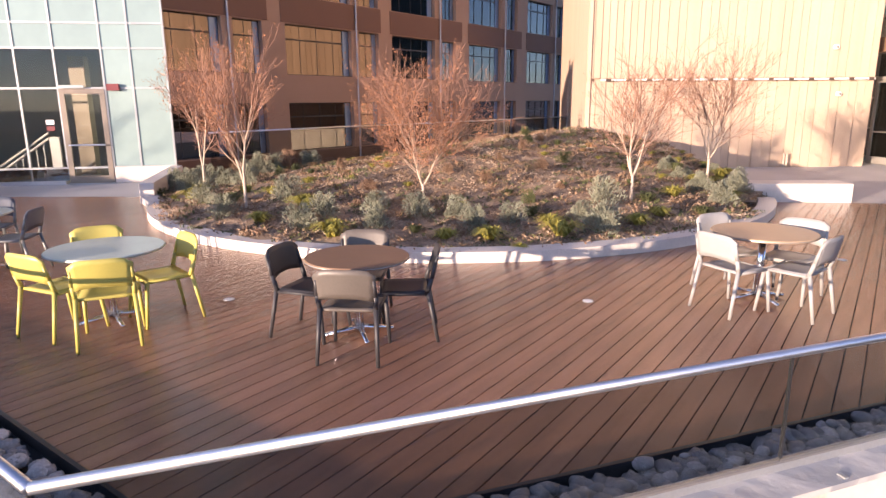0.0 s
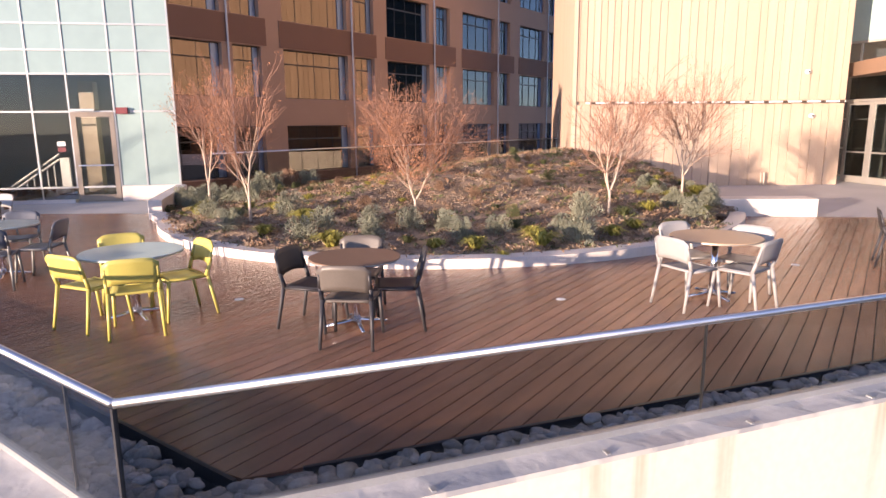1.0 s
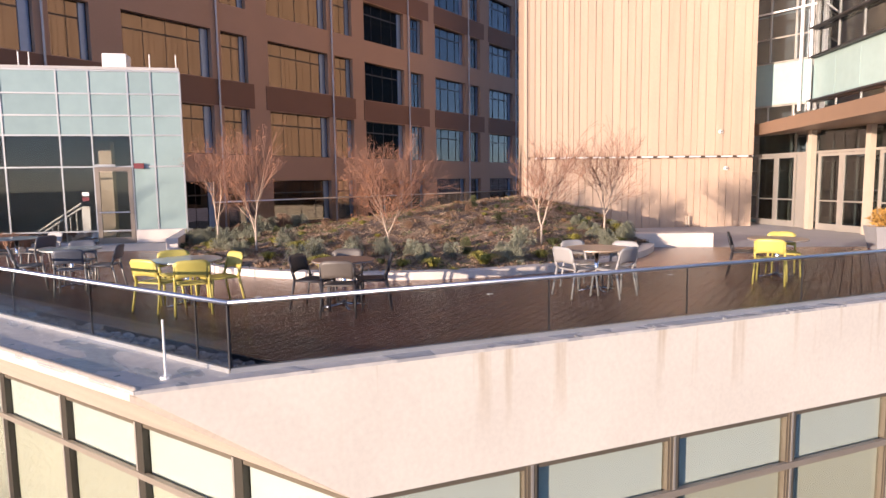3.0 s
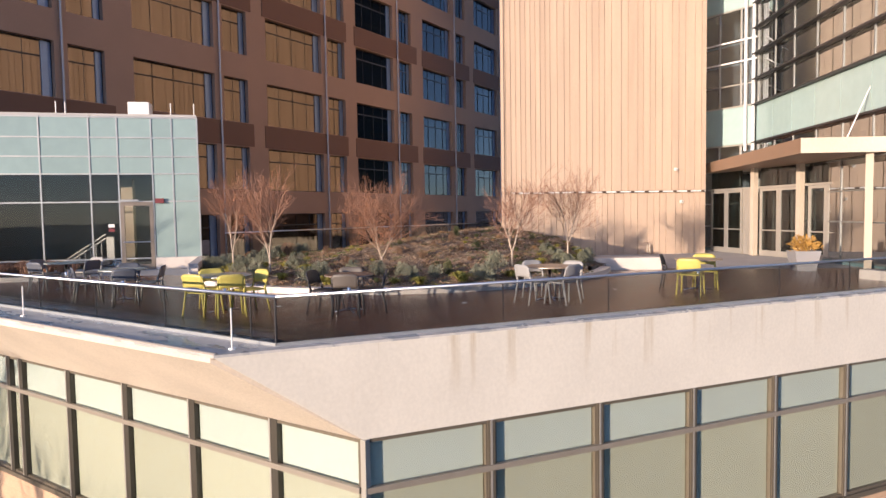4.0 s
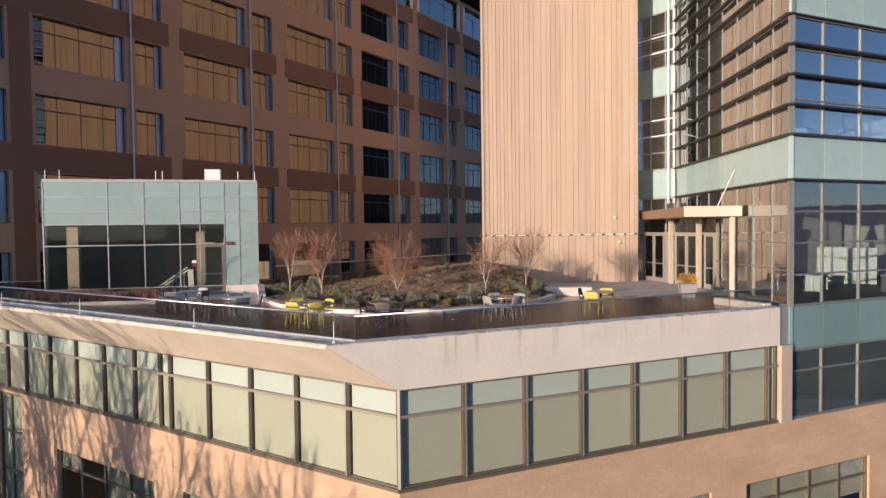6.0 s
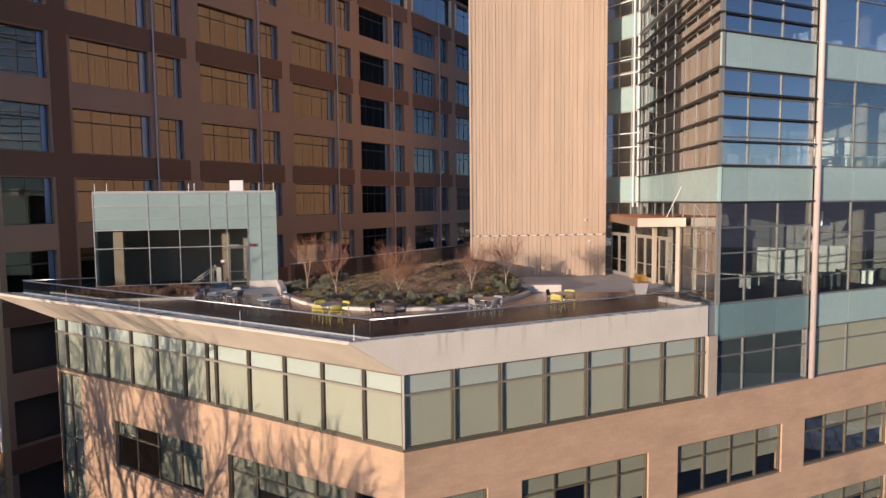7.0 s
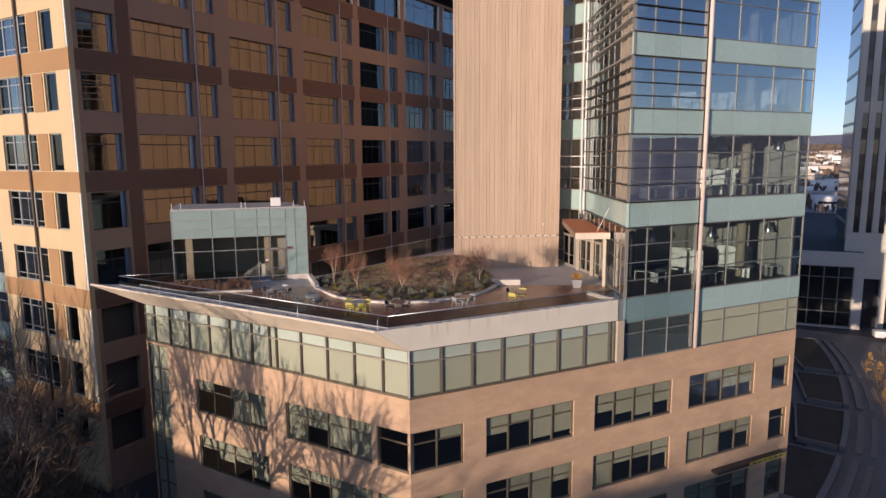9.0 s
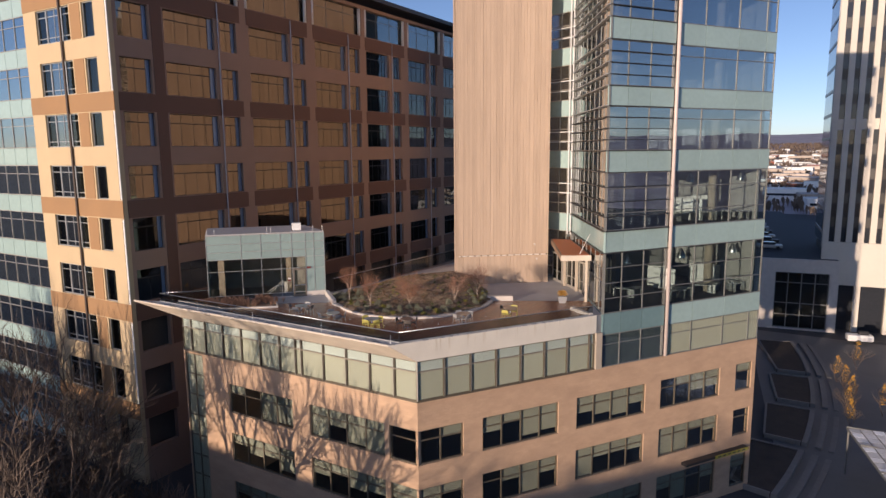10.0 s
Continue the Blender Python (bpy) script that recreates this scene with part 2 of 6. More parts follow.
mx.data_type, mx.blend_type = "RGBA", "MULTIPLY"
mx.inputs[0].default_value = 1.0
nt.links.new(base, mx.inputs["A"])
nt.links.new(bt.outputs["Color"], mx.inputs["B"])
nt.links.new(mx.outputs["Result"], pb.inputs["Base Color"])
bp.invert = True
bp.inputs["Strength"].default_value, bp.inputs["Distance"].default_value = 0.2, 0.006
nt.links.new(bt.outputs["Fac"], bp.inputs["Height"])
nt.links.new(pb.inputs["Normal"].links[0].from_socket, bp.inputs["Normal"])
nt.links.new(bp.outputs[0], pb.inputs["Normal"])

# shallow puddles on the ledge, which mirror the sky
nt = M["ledge"].node_tree
pb = nt.nodes["Principled BSDF"]
base, rsock = pb.inputs["Base Color"].links[0].from_socket, pb.inputs["Roughness"].links[0].from_socket
tc, mp, no, rp, mx, mr = (nt.nodes.new("ShaderNode" + k) for k in ("TexCoord", "Mapping", "TexNoise", "ValToRGB", "Mix", "Mix"))
mp.inputs["Scale"].default_value = (0.8, 1.9, 1.0)
no.inputs["Scale"].default_value, no.inputs["Detail"].default_value, no.inputs["Distortion"].default_value = 1.1, 3, 0.6
rp.color_ramp.elements[0].position, rp.color_ramp.elements[1].position = 0.47, 0.56
mx.data_type, mr.data_type = "RGBA", "FLOAT"
mx.inputs["B"].default_value = (0.36, 0.36, 0.365, 1)
mr.inputs["B"].default_value = 0.06
nt.links.new(tc.outputs["Object"], mp.inputs[0])
nt.links.new(mp.outputs[0], no.inputs["Vector"])
nt.links.new(no.outputs[0], rp.inputs[0])
nt.links.new(rp.outputs[0], mx.inputs[0])
nt.links.new(rp.outputs[0], mr.inputs[0])
nt.links.new(base, mx.inputs["A"])
nt.links.new(rsock, mr.inputs["A"])
nt.links.new(mx.outputs["Result"], pb.inputs["Base Color"])
nt.links.new(mr.outputs["Result"], pb.inputs["Roughness"])

# rust streaks running down the painted fascia
nt = M["fascia"].node_tree
pb = nt.nodes["Principled BSDF"]
clean = pb.inputs["Base Color"].links[0].from_socket
tc, mp, no, rp, mx = (nt.nodes.new("ShaderNode" + k) for k in ("TexCoord", "Mapping", "TexNoise", "ValToRGB", "Mix"))
mp.inputs["Scale"].default_value = (2.4, 2.4, 0.16)
no.inputs["Scale"].default_value, no.inputs["Detail"].default_value = 1.7, 6
rp.color_ramp.elements[0].position, rp.color_ramp.elements[1].position = 0.58, 0.74
rp.color_ramp.elements[1].color = (0.8, 0.8, 0.8, 1)
mx.data_type = "RGBA"
mx.inputs["B"].default_value = (0.40, 0.29, 0.15, 1)
nt.links.new(tc.outputs["Object"], mp.inputs[0])
nt.links.new(mp.outputs[0], no.inputs["Vector"])
nt.links.new(no.outputs[0], rp.inputs[0])
sx, zr, mu = (nt.nodes.new("ShaderNode" + k) for k in ("SeparateXYZ", "MapRange", "Math"))
zr.inputs["From Min"].default_value, zr.inputs["From Max"].default_value = -0.85, 0.05
mu.operation = "MULTIPLY"
nt.links.new(tc.outputs["Object"], sx.inputs[0])
nt.links.new(sx.outputs["Z"], zr.inputs["Value"])
nt.links.new(rp.outputs[0], mu.inputs[0])
nt.links.new(zr.outputs[0], mu.inputs[1])
nt.links.new(mu.outputs[0], mx.inputs[0])
nt.links.new(clean, mx.inputs["A"])
nt.links.new(mx.outputs["Result"], pb.inputs["Base Color"])


# ---- mesh helpers ----
def put(name, bm, material, parent=None, label="", smooth=False):
    me = bpy.data.meshes.new(name)
    bm.to_mesh(me)
    bm.free()
    if smooth:
        for p in me.polygons:
            p.use_smooth = True
    me.materials.append(M[material])
    ob = new(name, me)
    if parent is not None:
        ob.parent = parent
    if label:
        ob["label"] = label
    return ob


def part(name, bm, material, parent, label="", smooth=False):
    return put(name, bm, material, parent, label, smooth)


def empty(name, x=0.0, y=0.0, z=0.0, turn=0.0):
    e = new(name)
    e.empty_display_size = 0.2
    e.matrix_world = pose(x, y, z, 0, 0, turn)
    return e


CUBE = ((0, 1, 3, 2), (4, 6, 7, 5), (0, 4, 5, 1), (2, 3, 7, 6), (0, 2, 6, 4), (1, 5, 7, 3))


def box(bm, c, size, m=None, bevel=0.0):
    """An upright block centred at c; m: a frame to turn and move it by."""
    if bevel:
        r = bmesh.ops.create_cube(bm, size=1.0)
        vs = r["verts"]
        bmesh.ops.scale(bm, vec=size, verts=vs)
        es = list({e for v in vs for e in v.link_edges})
        r = bmesh.ops.bevel(bm, geom=es, offset=bevel, segments=2, affect="EDGES", profile=0.5)
        vs = list({v for f in r["faces"] for v in f.verts} | {v for v in vs if v.is_valid})
        bmesh.ops.translate(bm, vec=c, verts=vs)
        if m is not None:
            bmesh.ops.transform(bm, matrix=m, verts=vs)
        return vs
    hx, hy, hz = size[0] / 2, size[1] / 2, size[2] / 2
    vs = []
    for i in (-1, 1):
        for j in (-1, 1):
            for k in (-1, 1):
                p = Vector((c[0] + i * hx, c[1] + j * hy, c[2] + k * hz))
                vs.append(bm.verts.new(m @ p if m is not None else p))
    for f in CUBE:
        bm.faces.new([vs[i] for i in f])
    return vs


def tube(bm, p0, p1, r0, r1=None, n=10, cap=True):
    p0, p1 = Vector(p0), Vector(p1)
    r1 = r0 if r1 is None else r1
    q = (p1 - p0).to_track_quat("Z", "Y")
    rings = []
    for p, r in ((p0, r0), (p1, r1)):
        rings.append([bm.verts.new(p + q @ Vector((r * math.cos(2 * math.pi * i / n), r * math.sin(2 * math.pi * i / n), 0))) for i in range(n)])
    for i in range(n):
        bm.faces.new((rings[0][i], rings[0][(i + 1) % n], rings[1][(i + 1) % n], rings[1][i]))
    if cap:
        bm.faces.new(rings[0][::-1])
        bm.faces.new(rings[1])


def prism(bm, pts, z0, z1):
    """An upright solid over an outline (counter-clockwise)."""
    lo = [bm.verts.new((x, y, z0)) for x, y in pts]
    hi = [bm.verts.new((x, y, z1)) for x, y in pts]
    n = len(pts)
    bm.faces.new(lo[::-1])
    bm.faces.new(hi)
    for i in range(n):
        bm.faces.new((lo[i], lo[(i + 1) % n], hi[(i + 1) % n], hi[i]))


def one(fn, *a, **k):
    bm = bmesh.new()
    fn(bm, *a, **k)
    return bm


def plane_frame(ox, oy, dx, dy):
    """A frame on an upright face: x along it, y into the building, z up."""
    d = Vector((dx, dy, 0)).normalized()
    m = Matrix(((d.x, -d.y, 0, ox), (d.y, d.x, 0, oy), (0, 0, 1, 0), (0, 0, 0, 1)))
    return m


def wall_mesh(bm, m, s0, s1, z0, z1, holes, thick, zcut=()):
    """A wall of a given thickness in the frame m, with holes (s0, s1, z0, z1) right through."""
    ss = sorted({s0, s1, *[h[0] for h in holes], *[h[1] for h in holes]})
    zs = sorted({z0, z1, *zcut, *[h[2] for h in holes], *[h[3] for h in holes]})
    ss = [s for s in ss if s0 <= s <= s1]
    zs = [z for z in zs if z0 <= z <= z1]
    V = {}

    def v(s, y, z):
        k = (round(s, 4), y, round(z, 4))
        if k not in V:
            V[k] = bm.verts.new(m @ Vector((s, y, z)))
        return V[k]
    solid = {}
    for i in range(len(ss) - 1):
        for j in range(len(zs) - 1):
            cs, cz = (ss[i] + ss[i + 1]) / 2, (zs[j] + zs[j + 1]) / 2
            solid[i, j] = not any(h[0] < cs < h[1] and h[2] < cz < h[3] for h in holes)
    for (i, j), ok in solid.items():
        if not ok:
            continue
        a, b, c, d = ss[i], ss[i + 1], zs[j], zs[j + 1]
        bm.faces.new((v(a, 0, c), v(b, 0, c), v(b, 0, d), v(a, 0, d)))
        bm.faces.new((v(b, thick, c), v(a, thick, c), v(a, thick, d), v(b, thick, d)))
        for di, dj, e in ((-1, 0, (a, c, a, d)), (1, 0, (b, c, b, d)), (0, -1, (a, c, b, c)), (0, 1, (a, d, b, d))):
            if not solid.get((i + di, j + dj), False):
                bm.faces.new((v(e[0], 0, e[1]), v(e[2], 0, e[3]), v(e[2], thick, e[3]), v(e[0], thick, e[1])))


def window(parent, m, s0, s1, z0, z1, ups, bars, glassmat="darkglass", frame_mat="mull", depth=0.25, bar=0.06, blind=0.0, label="", rnd=None, gap=0.07, two=False, md=0.118, mw=1.0, tw=0.9, drops=None):
    """A glazed opening in the frame m: a frame with uprights and cross bars, one pane in each field, a blind behind."""
    bm = bmesh.new()
    w = bar
    wall_mesh(bm, m @ Matrix.Translation((0, depth - 0.06, 0)), s0, s1, z0, z1, [(s0 + w, s1 - w, z0 + w, z1 - w)], 0.12)
    fr = part("window", bm, frame_mat, parent, label)
    for s in ups:
        part("mullion", one(box, (s, depth, (z0 + z1) / 2), (w * mw, md, z1 - z0 - 2 * w), m), frame_mat, fr)
    for z in bars:
        part("transom", one(box, ((s0 + s1) / 2, depth, z), (s1 - s0 - 2 * w, md * 0.85, w * tw), m), frame_mat, fr)
    xs = [s0 + w, *ups, s1 - w]
    zs = [z0 + w, *bars, z1 - w]
    for n_, (a, b) in enumerate(zip(xs, xs[1:])):
        for c, d in zip(zs, zs[1:]):
            p = part("pane", one(box, ((a + b) / 2, depth + 0.01, (c + d) / 2), (b - a, 0.012, d - c), m), glassmat, fr)
            p.visible_shadow = False
        if blind:
            drop = blind if rnd is None else blind * rnd.choice((1.0, 0.85, 0.62, 0.5, 0.45, 0.4, 0.35, 0.3, 0.0))
            if drops and n_ < len(drops):
                drop = drops[n_]
            if drop > 0.05:
                h = (z1 - z0) * drop
                cut = bars[-1] if bars and two else z1 - h
                part("blind", one(box, ((a + b) / 2, depth + gap, (z1 - h + cut) / 2 if two else z1 - h / 2), (b - a - 0.03, 0.01, h - (z1 - cut) if two else h), m), "blind", fr)
                if two:
                    part("upper_blind", one(box, ((a + b) / 2, depth + gap, (z1 + cut) / 2), (b - a - 0.03, 0.01, z1 - cut), m), "blindtop", fr)
    return fr


# ---- plan ----
GROUND = -18.0
C = Vector((-2.28, 2.35, 0))                 # the wing's outer corner
RD = Vector((0.554, 0.8325, 0)).normalized()  # way along the wing's second face
RN = Vector((RD.y, -RD.x, 0))                # out of that face
LF = plane_frame(0, C.y, 1, 0)
RF = plane_frame(C.x, C.y, RD.x, RD.y)


def rline(n_in, y=None, s=None):
    """A point n_in metres inside the second face: at a height y of the plan, or s metres along."""
    p = C - RN * n_in
    if s is None:
        s = (y - p.y) / RD.y
    p = p + RD * s
    return (p.x, p.y)


rnd = random.Random(4)

# ---- ground, roads and distance ----
ground = tagged(put("ground", one(box, (0, 300, GROUND - 0.5), (4000, 4000, 1.0)), "asphalt"), "dark grey asphalt ground round the buildings", "ground", kind="structure")

# ---- the wing under the terrace ----
wing = tagged(empty("office_wing"), "tan brick office wing with a ribbon of blinded windows", "building")
TOPW, BOTW, MIDW = -1.25, -4.05, -2.0
L0 = -25.7
rows = ((-8.5, -6.05), (-12.65, -10.2), (-17.4, -14.4))
r_open = ((0.02, 3.4), (4.9, 11.3), (12.95, 19.65), (21.25, 27.9), (29.8, 31.75))
l_open = ((-4.6, -2.3), (-11.8, -5.0), (-20.4, -13.5))
R_END = 32.2
bm = bmesh.new()
holes = [(a, b, c, d) for a, b in r_open for c, d in rows]
wall_mesh(bm, RF, 0, R_END, GROUND, BOTW, holes, 0.4)
part("wall", bm, "brick", wing)
bm = bmesh.new()
holes = [(a, b, c, d) for a, b in l_open for c, d in rows] + [(L0 + 0.1, -23.4, -17.4, BOTW - 0.15)]
wall_mesh(bm, LF, L0, C.x, GROUND, BOTW, holes, 0.4)
part("wall", bm, "brick", wing)
part("wall", one(box, (L0 + 0.2, C.y + 8, (GROUND + BOTW) / 2), (0.4, 15.2, BOTW - GROUND)), "brick", wing)
part("floor_slab", one(box, (L0 / 2 + C.x / 2 - 0.2, C.y + 0.75, BOTW - 0.05), (C.x - L0 - 1.2, 0.6, 0.2)), "slab", wing)
# how far the blinds are drawn, by the opening's start and its row
DRAWN = {(-11.8, 0): (0.95, 0.52, 0.9, 0.95), (-20.4, 0): (0.32, 0.0, 0.95, 0.9), (-4.6, 0): (0.0, 0.0), (-11.8, 1): (0.5, 0.34, 0.62, 0.55), (0.02, 0): (0.0, 0.3),
         (4.9, 0): (0.5, 0.34, 0.85, 0.8), (12.95, 0): (0.55, 0.7, 0.85, 0.6), (21.25, 0): (0.0, 0.3, 0.62, 0.6), (29.8, 0): (0.3,), (21.25, 1): (0.95, 0.95, 0.34, 0.5), (29.8, 1): (0.0,)}
for (a, b), f in [(o, RF) for o in r_open] + [(o, LF) for o in l_open]:
    for n_, (c, d) in enumerate(rows):
        k = max(1, round((b - a) / 1.7))
        ups = [a + (b - a) * i / k for i in range(1, k)]
        window(wing, f, a, b, c, d, ups, [d - 0.75], "wingglass", "fin", 0.16, 0.09, 0.95, rnd=rnd, gap=0.035, drops=DRAWN.get((a, n_)))
window(wing, LF, L0 + 0.1, -23.4, -17.4, BOTW - 0.15, [L0 + 1.2], [-15, -13.2, -11.4, -9.6, -7.8, -6.0], "glass", "fin", 0.12, 0.09, 1.0, gap=0.03)
# ribbon windows
fins_r = [0.0] + [2.0 * i for i in range(1, 8)]
for a, b in zip(fins_r, fins_r[1:] + [14.45]):
    if b - a > 0.3:
        window(wing, RF, a + 0.04, b - 0.04, BOTW + 0.1, TOPW, [], [MIDW], "glass", "fin", 0.055, 0.05, 1.0, gap=0.03, two=True)
fins_l = [C.x, -4.1, -6.15, -8.2, -10.3, -12.4, -13.0, -14.6, -16.65, -18.7, -20.8, -22.9, -24.6]
for b, a in zip(fins_l, fins_l[1:] + [L0]):
    if b - a > 0.3:
        window(wing, LF, a + 0.04, b - 0.04, BOTW + 0.1, TOPW, [], [MIDW], "glass", "fin", 0.055, 0.05, 1.0, gap=0.03, two=True)
for s in fins_r[1:]:
    fn = part("fin", one(box, (s, 0.035, (TOPW + BOTW) / 2 + 0.05), (0.12, 0.11, TOPW - BOTW - 0.1), RF), "fin", wing)
    part("edge_strip", one(box, (s, -0.023, (TOPW + BOTW) / 2 + 0.05), (0.035, 0.006, TOPW - BOTW - 0.1), RF), "finedge", fn)
# fins here are coloured dark for the unlit gaps, with pale strips as lit edges
for s in fins_l[1:]:
    fn = part("fin", one(box, (s, 0.035, (TOPW + BOTW) / 2 + 0.05), (0.19, 0.11, TOPW - BOTW - 0.1), LF), "shadefin", wing)
    part("edge_strip", one(box, (s - 0.07, -0.023, (TOPW + BOTW) / 2 + 0.05), (0.035, 0.006, TOPW - BOTW - 0.1), LF), "finedge", fn)
part("corner_post", one(box, (C.x + 0.01, C.y + 0.03, (TOPW + BOTW) / 2), (0.09, 0.10, TOPW - BOTW)), "finedge", wing)
part("transom_rail", one(box, (7.23, -0.012, MIDW + 0.02), (14.45, 0.07, 0.085), RF), "transom", wing)
part("transom_rail", one(box, ((L0 + C.x) / 2, -0.012, MIDW + 0.02), (C.x - L0 - 0.1, 0.07, 0.085), LF), "transom", wing)
part("sill", one(box, (7.2, 0.02, BOTW + 0.05), (14.5, 0.16, 0.10), RF), "fin", wing)
part("sill", one(box, ((L0 + C.x) / 2, 0.02, BOTW + 0.05), (C.x - L0, 0.16, 0.10), LF), "fin", wing)
part("pilaster", one(box, (14.78, 0.0, (TOPW + BOTW) / 2), (0.55, 0.3, TOPW - BOTW), RF), "column", wing)
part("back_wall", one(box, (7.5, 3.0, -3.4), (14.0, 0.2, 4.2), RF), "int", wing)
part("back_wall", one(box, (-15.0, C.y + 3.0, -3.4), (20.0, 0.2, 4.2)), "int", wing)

# ---- terrace: slab, fascia, ledge ----
GL_Y0 = 1.54
KX, KY = rline(0.0, y=0.75)
TIP = (-29.6, 1.0)
TE = rline(0.0, s=14.6)
terrace = tagged(empty("terrace"), "roof terrace with a pale fascia and a sloping soffit", "terrace", kind="structure")
outline = [rline(0.35, y=1.52), rline(0.2, s=14.6), rline(0.2, s=15.2), (2.0, 22.5), (-2.3, 27.5), (-8.6, 31.0), (-15.2, 31.0), (-17.2, 12.0), (-24.4, 4.2), (-27.0, 1.52)]
part("slab", one(prism, outline, -0.30, -0.10), "concrete", terrace)
# fascia along the second face
bm = bmesh.new()
a0, a1 = rline(0.0, y=0.75), TE
b0, b1 = (C.x, C.y), TE
pts = [(a0[0], a0[1], 0.10), (a1[0], a1[1], 0.10), (b1[0], b1[1], TOPW), (b0[0], b0[1], TOPW)]
fv = [bm.verts.new(p) for p in pts]
bv = [bm.verts.new((Vector(p) - RN * 0.35)) for p in pts]
bm.faces.new((fv[3], fv[2], fv[1], fv[0]))
bm.faces.new(bv)
for i in range(4):
    bm.faces.new((fv[i], fv[(i + 1) % 4], bv[(i + 1) % 4], bv[i]))
bmesh.ops.recalc_face_normals(bm, faces=bm.faces)
part("fascia", bm, "fascia", terrace, "cream painted fascia with rusty drip stains")
part("end_panel", one(box, (14.85, 0.12, -0.58), (0.48, 0.1, 1.36), RF), "alu", terrace)
part("end_kerb", one(box, (14.2, 1.35, 0.13), (0.36, 2.3, 0.28), RF, 0.02), "concrete", terrace)
# sloping soffit and slim edge along the first face
bm = bmesh.new()
prof = ((KY, 0.10), (KY, 0.03), (KY + 0.05, -0.01), (C.y, TOPW), (C.y + 0.3, TOPW), (C.y + 0.3, -0.08), (GL_Y0, -0.08), (GL_Y0, 0.10))
ends = []
for x_of in (lambda y, z: TIP[0] + (y - KY) * 2.4, lambda y, z: rline(0.06, y=y)[0]):
    ends.append([bm.verts.new((x_of(y, z), y, z)) for y, z in prof])
n = len(prof)
for i in range(n):
    bm.faces.new((ends[0][i], ends[0][(i + 1) % n], ends[1][(i + 1) % n], ends[1][i]))
bm.faces.new(ends[0][::-1])
bm.faces.new(ends[1])
bmesh.ops.recalc_face_normals(bm, faces=bm.faces)
part("soffit", bm, "soffit", terrace, "cream plaster soffit sloping back to the windows")
# flat ledges outside the glass
GL_Y, GL_N = 1.55, 0.20
bm = bmesh.new()
prism(bm, [(rline(-0.004, y=KY - 0.004)[0], KY - 0.004), rline(-0.004, s=14.6), rline(GL_N + 0.03, s=14.6), rline(GL_N + 0.03, y=GL_Y), (TIP[0] + 2.4, GL_Y), (TIP[0], KY - 0.004)], 0.101, 0.135)
part("ledge", bm, "ledge", terrace, "white weathered ledge outside the glass rail")
part("ledge_lip", one(tube, (TIP[0] + 0.1, KY + 0.04, 0.115), (KX - 0.02, KY + 0.04, 0.115), 0.045, n=12), "soffit", terrace, smooth=True)
for i in range(13):
    part("ledge_clip", one(box, (0.4 + 1.1 * i, 0.04, 0.140), (0.025, 0.05, 0.010), RF), "alu", terrace)
for i in range(22):
    part("ledge_clip", one(box, (-3.9 - 1.1 * i, KY + 0.16, 0.140), (0.025, 0.05, 0.010)), "alu", terrace)
for x in (-3.45, -9.25, -15.9, -22.0):
    post = tagged(empty("lightning_rod", x, 1.12, 0.135), "slim white metal rod standing on the ledge", "rod", group="rods along the ledge")
    part("rod", one(tube, (0, 0, 0), (0, 0, 0.55), 0.012, 0.010), "white", post)
    part("base", one(tube, (0, 0, 0), (0, 0, 0.025), 0.05), "white", post)

# ---- glass rail ----
rail = tagged(empty("glass_balustrade"), "frameless grey glass balustrade with a steel handrail", "balustrade")
RC = rline(GL_N + 0.02, y=GL_Y)
RE = rline(GL_N + 0.02, s=14.4)
corners = [(-27.2, GL_Y), RC, RE]
ZT = 0.805
for (p, q) in zip(corners, corners[1:]):
    d = Vector((q[0] - p[0], q[1] - p[1], 0))
    L = d.length
    cuts = [L - 0.5 - 2.0 * i for i in range(int(L / 2.0) + 1)][::-1] if p[0] < -20 else [(C - Vector((*p, 0))).dot(RD) + 0.35 + 2.0 * i for i in range(1, 8)]
    cuts = [0.0] + [c for c in cuts if 0.3 < c < L - 0.2] + [L]
    m = plane_frame(p[0], p[1], d.x, d.y)
    for a, b in zip(cuts, cuts[1:]):
        a, b = a + 0.007, b - 0.007
        pn = part("glass_panel", one(box, ((a + b) / 2, 0, (ZT + 0.06) / 2), (b - a, 0.019, ZT - 0.06), m), "railglass", rail)
        pn.visible_shadow = False
        if b < L - 0.1:
            part("joint_seal", one(box, (b + 0.007, 0, (ZT + 0.06) / 2 + 0.07), (0.012, 0.016, ZT - 0.2), m), "dark", rail)
    part("shoe", one(box, (L / 2, 0, 0.133), (L, 0.05, 0.095), m), "alu", rail)
    part("handrail", one(tube, (*p, ZT), (*q, ZT), 0.024, n=12), "steel", rail, smooth=True)
part("corner_seal", one(box, (RC[0] - 0.004, RC[1], 0.47), (0.022, 0.022, 0.62)), "dark", rail)
west = [(-27.2, GL_Y), (-24.6, 4.3)]
part("handrail", one(tube, (*west[0], ZT), (*west[1], ZT), 0.024), "steel", rail, smooth=True)
m = plane_frame(west[0][0], west[0][1], 2.6, 2.7)
part("glass_panel", one(box, (1.87, 0, 0.46), (3.7, 0.019, 0.8), m), "railglass", rail)
back = tagged(empty("back_balustrade"), "glass balustrade behind the mound with a steel handrail", "balustrade")
bp = [(-17.0, 11.6), (-16.4, 20.0), (-15.75, 31.7)]
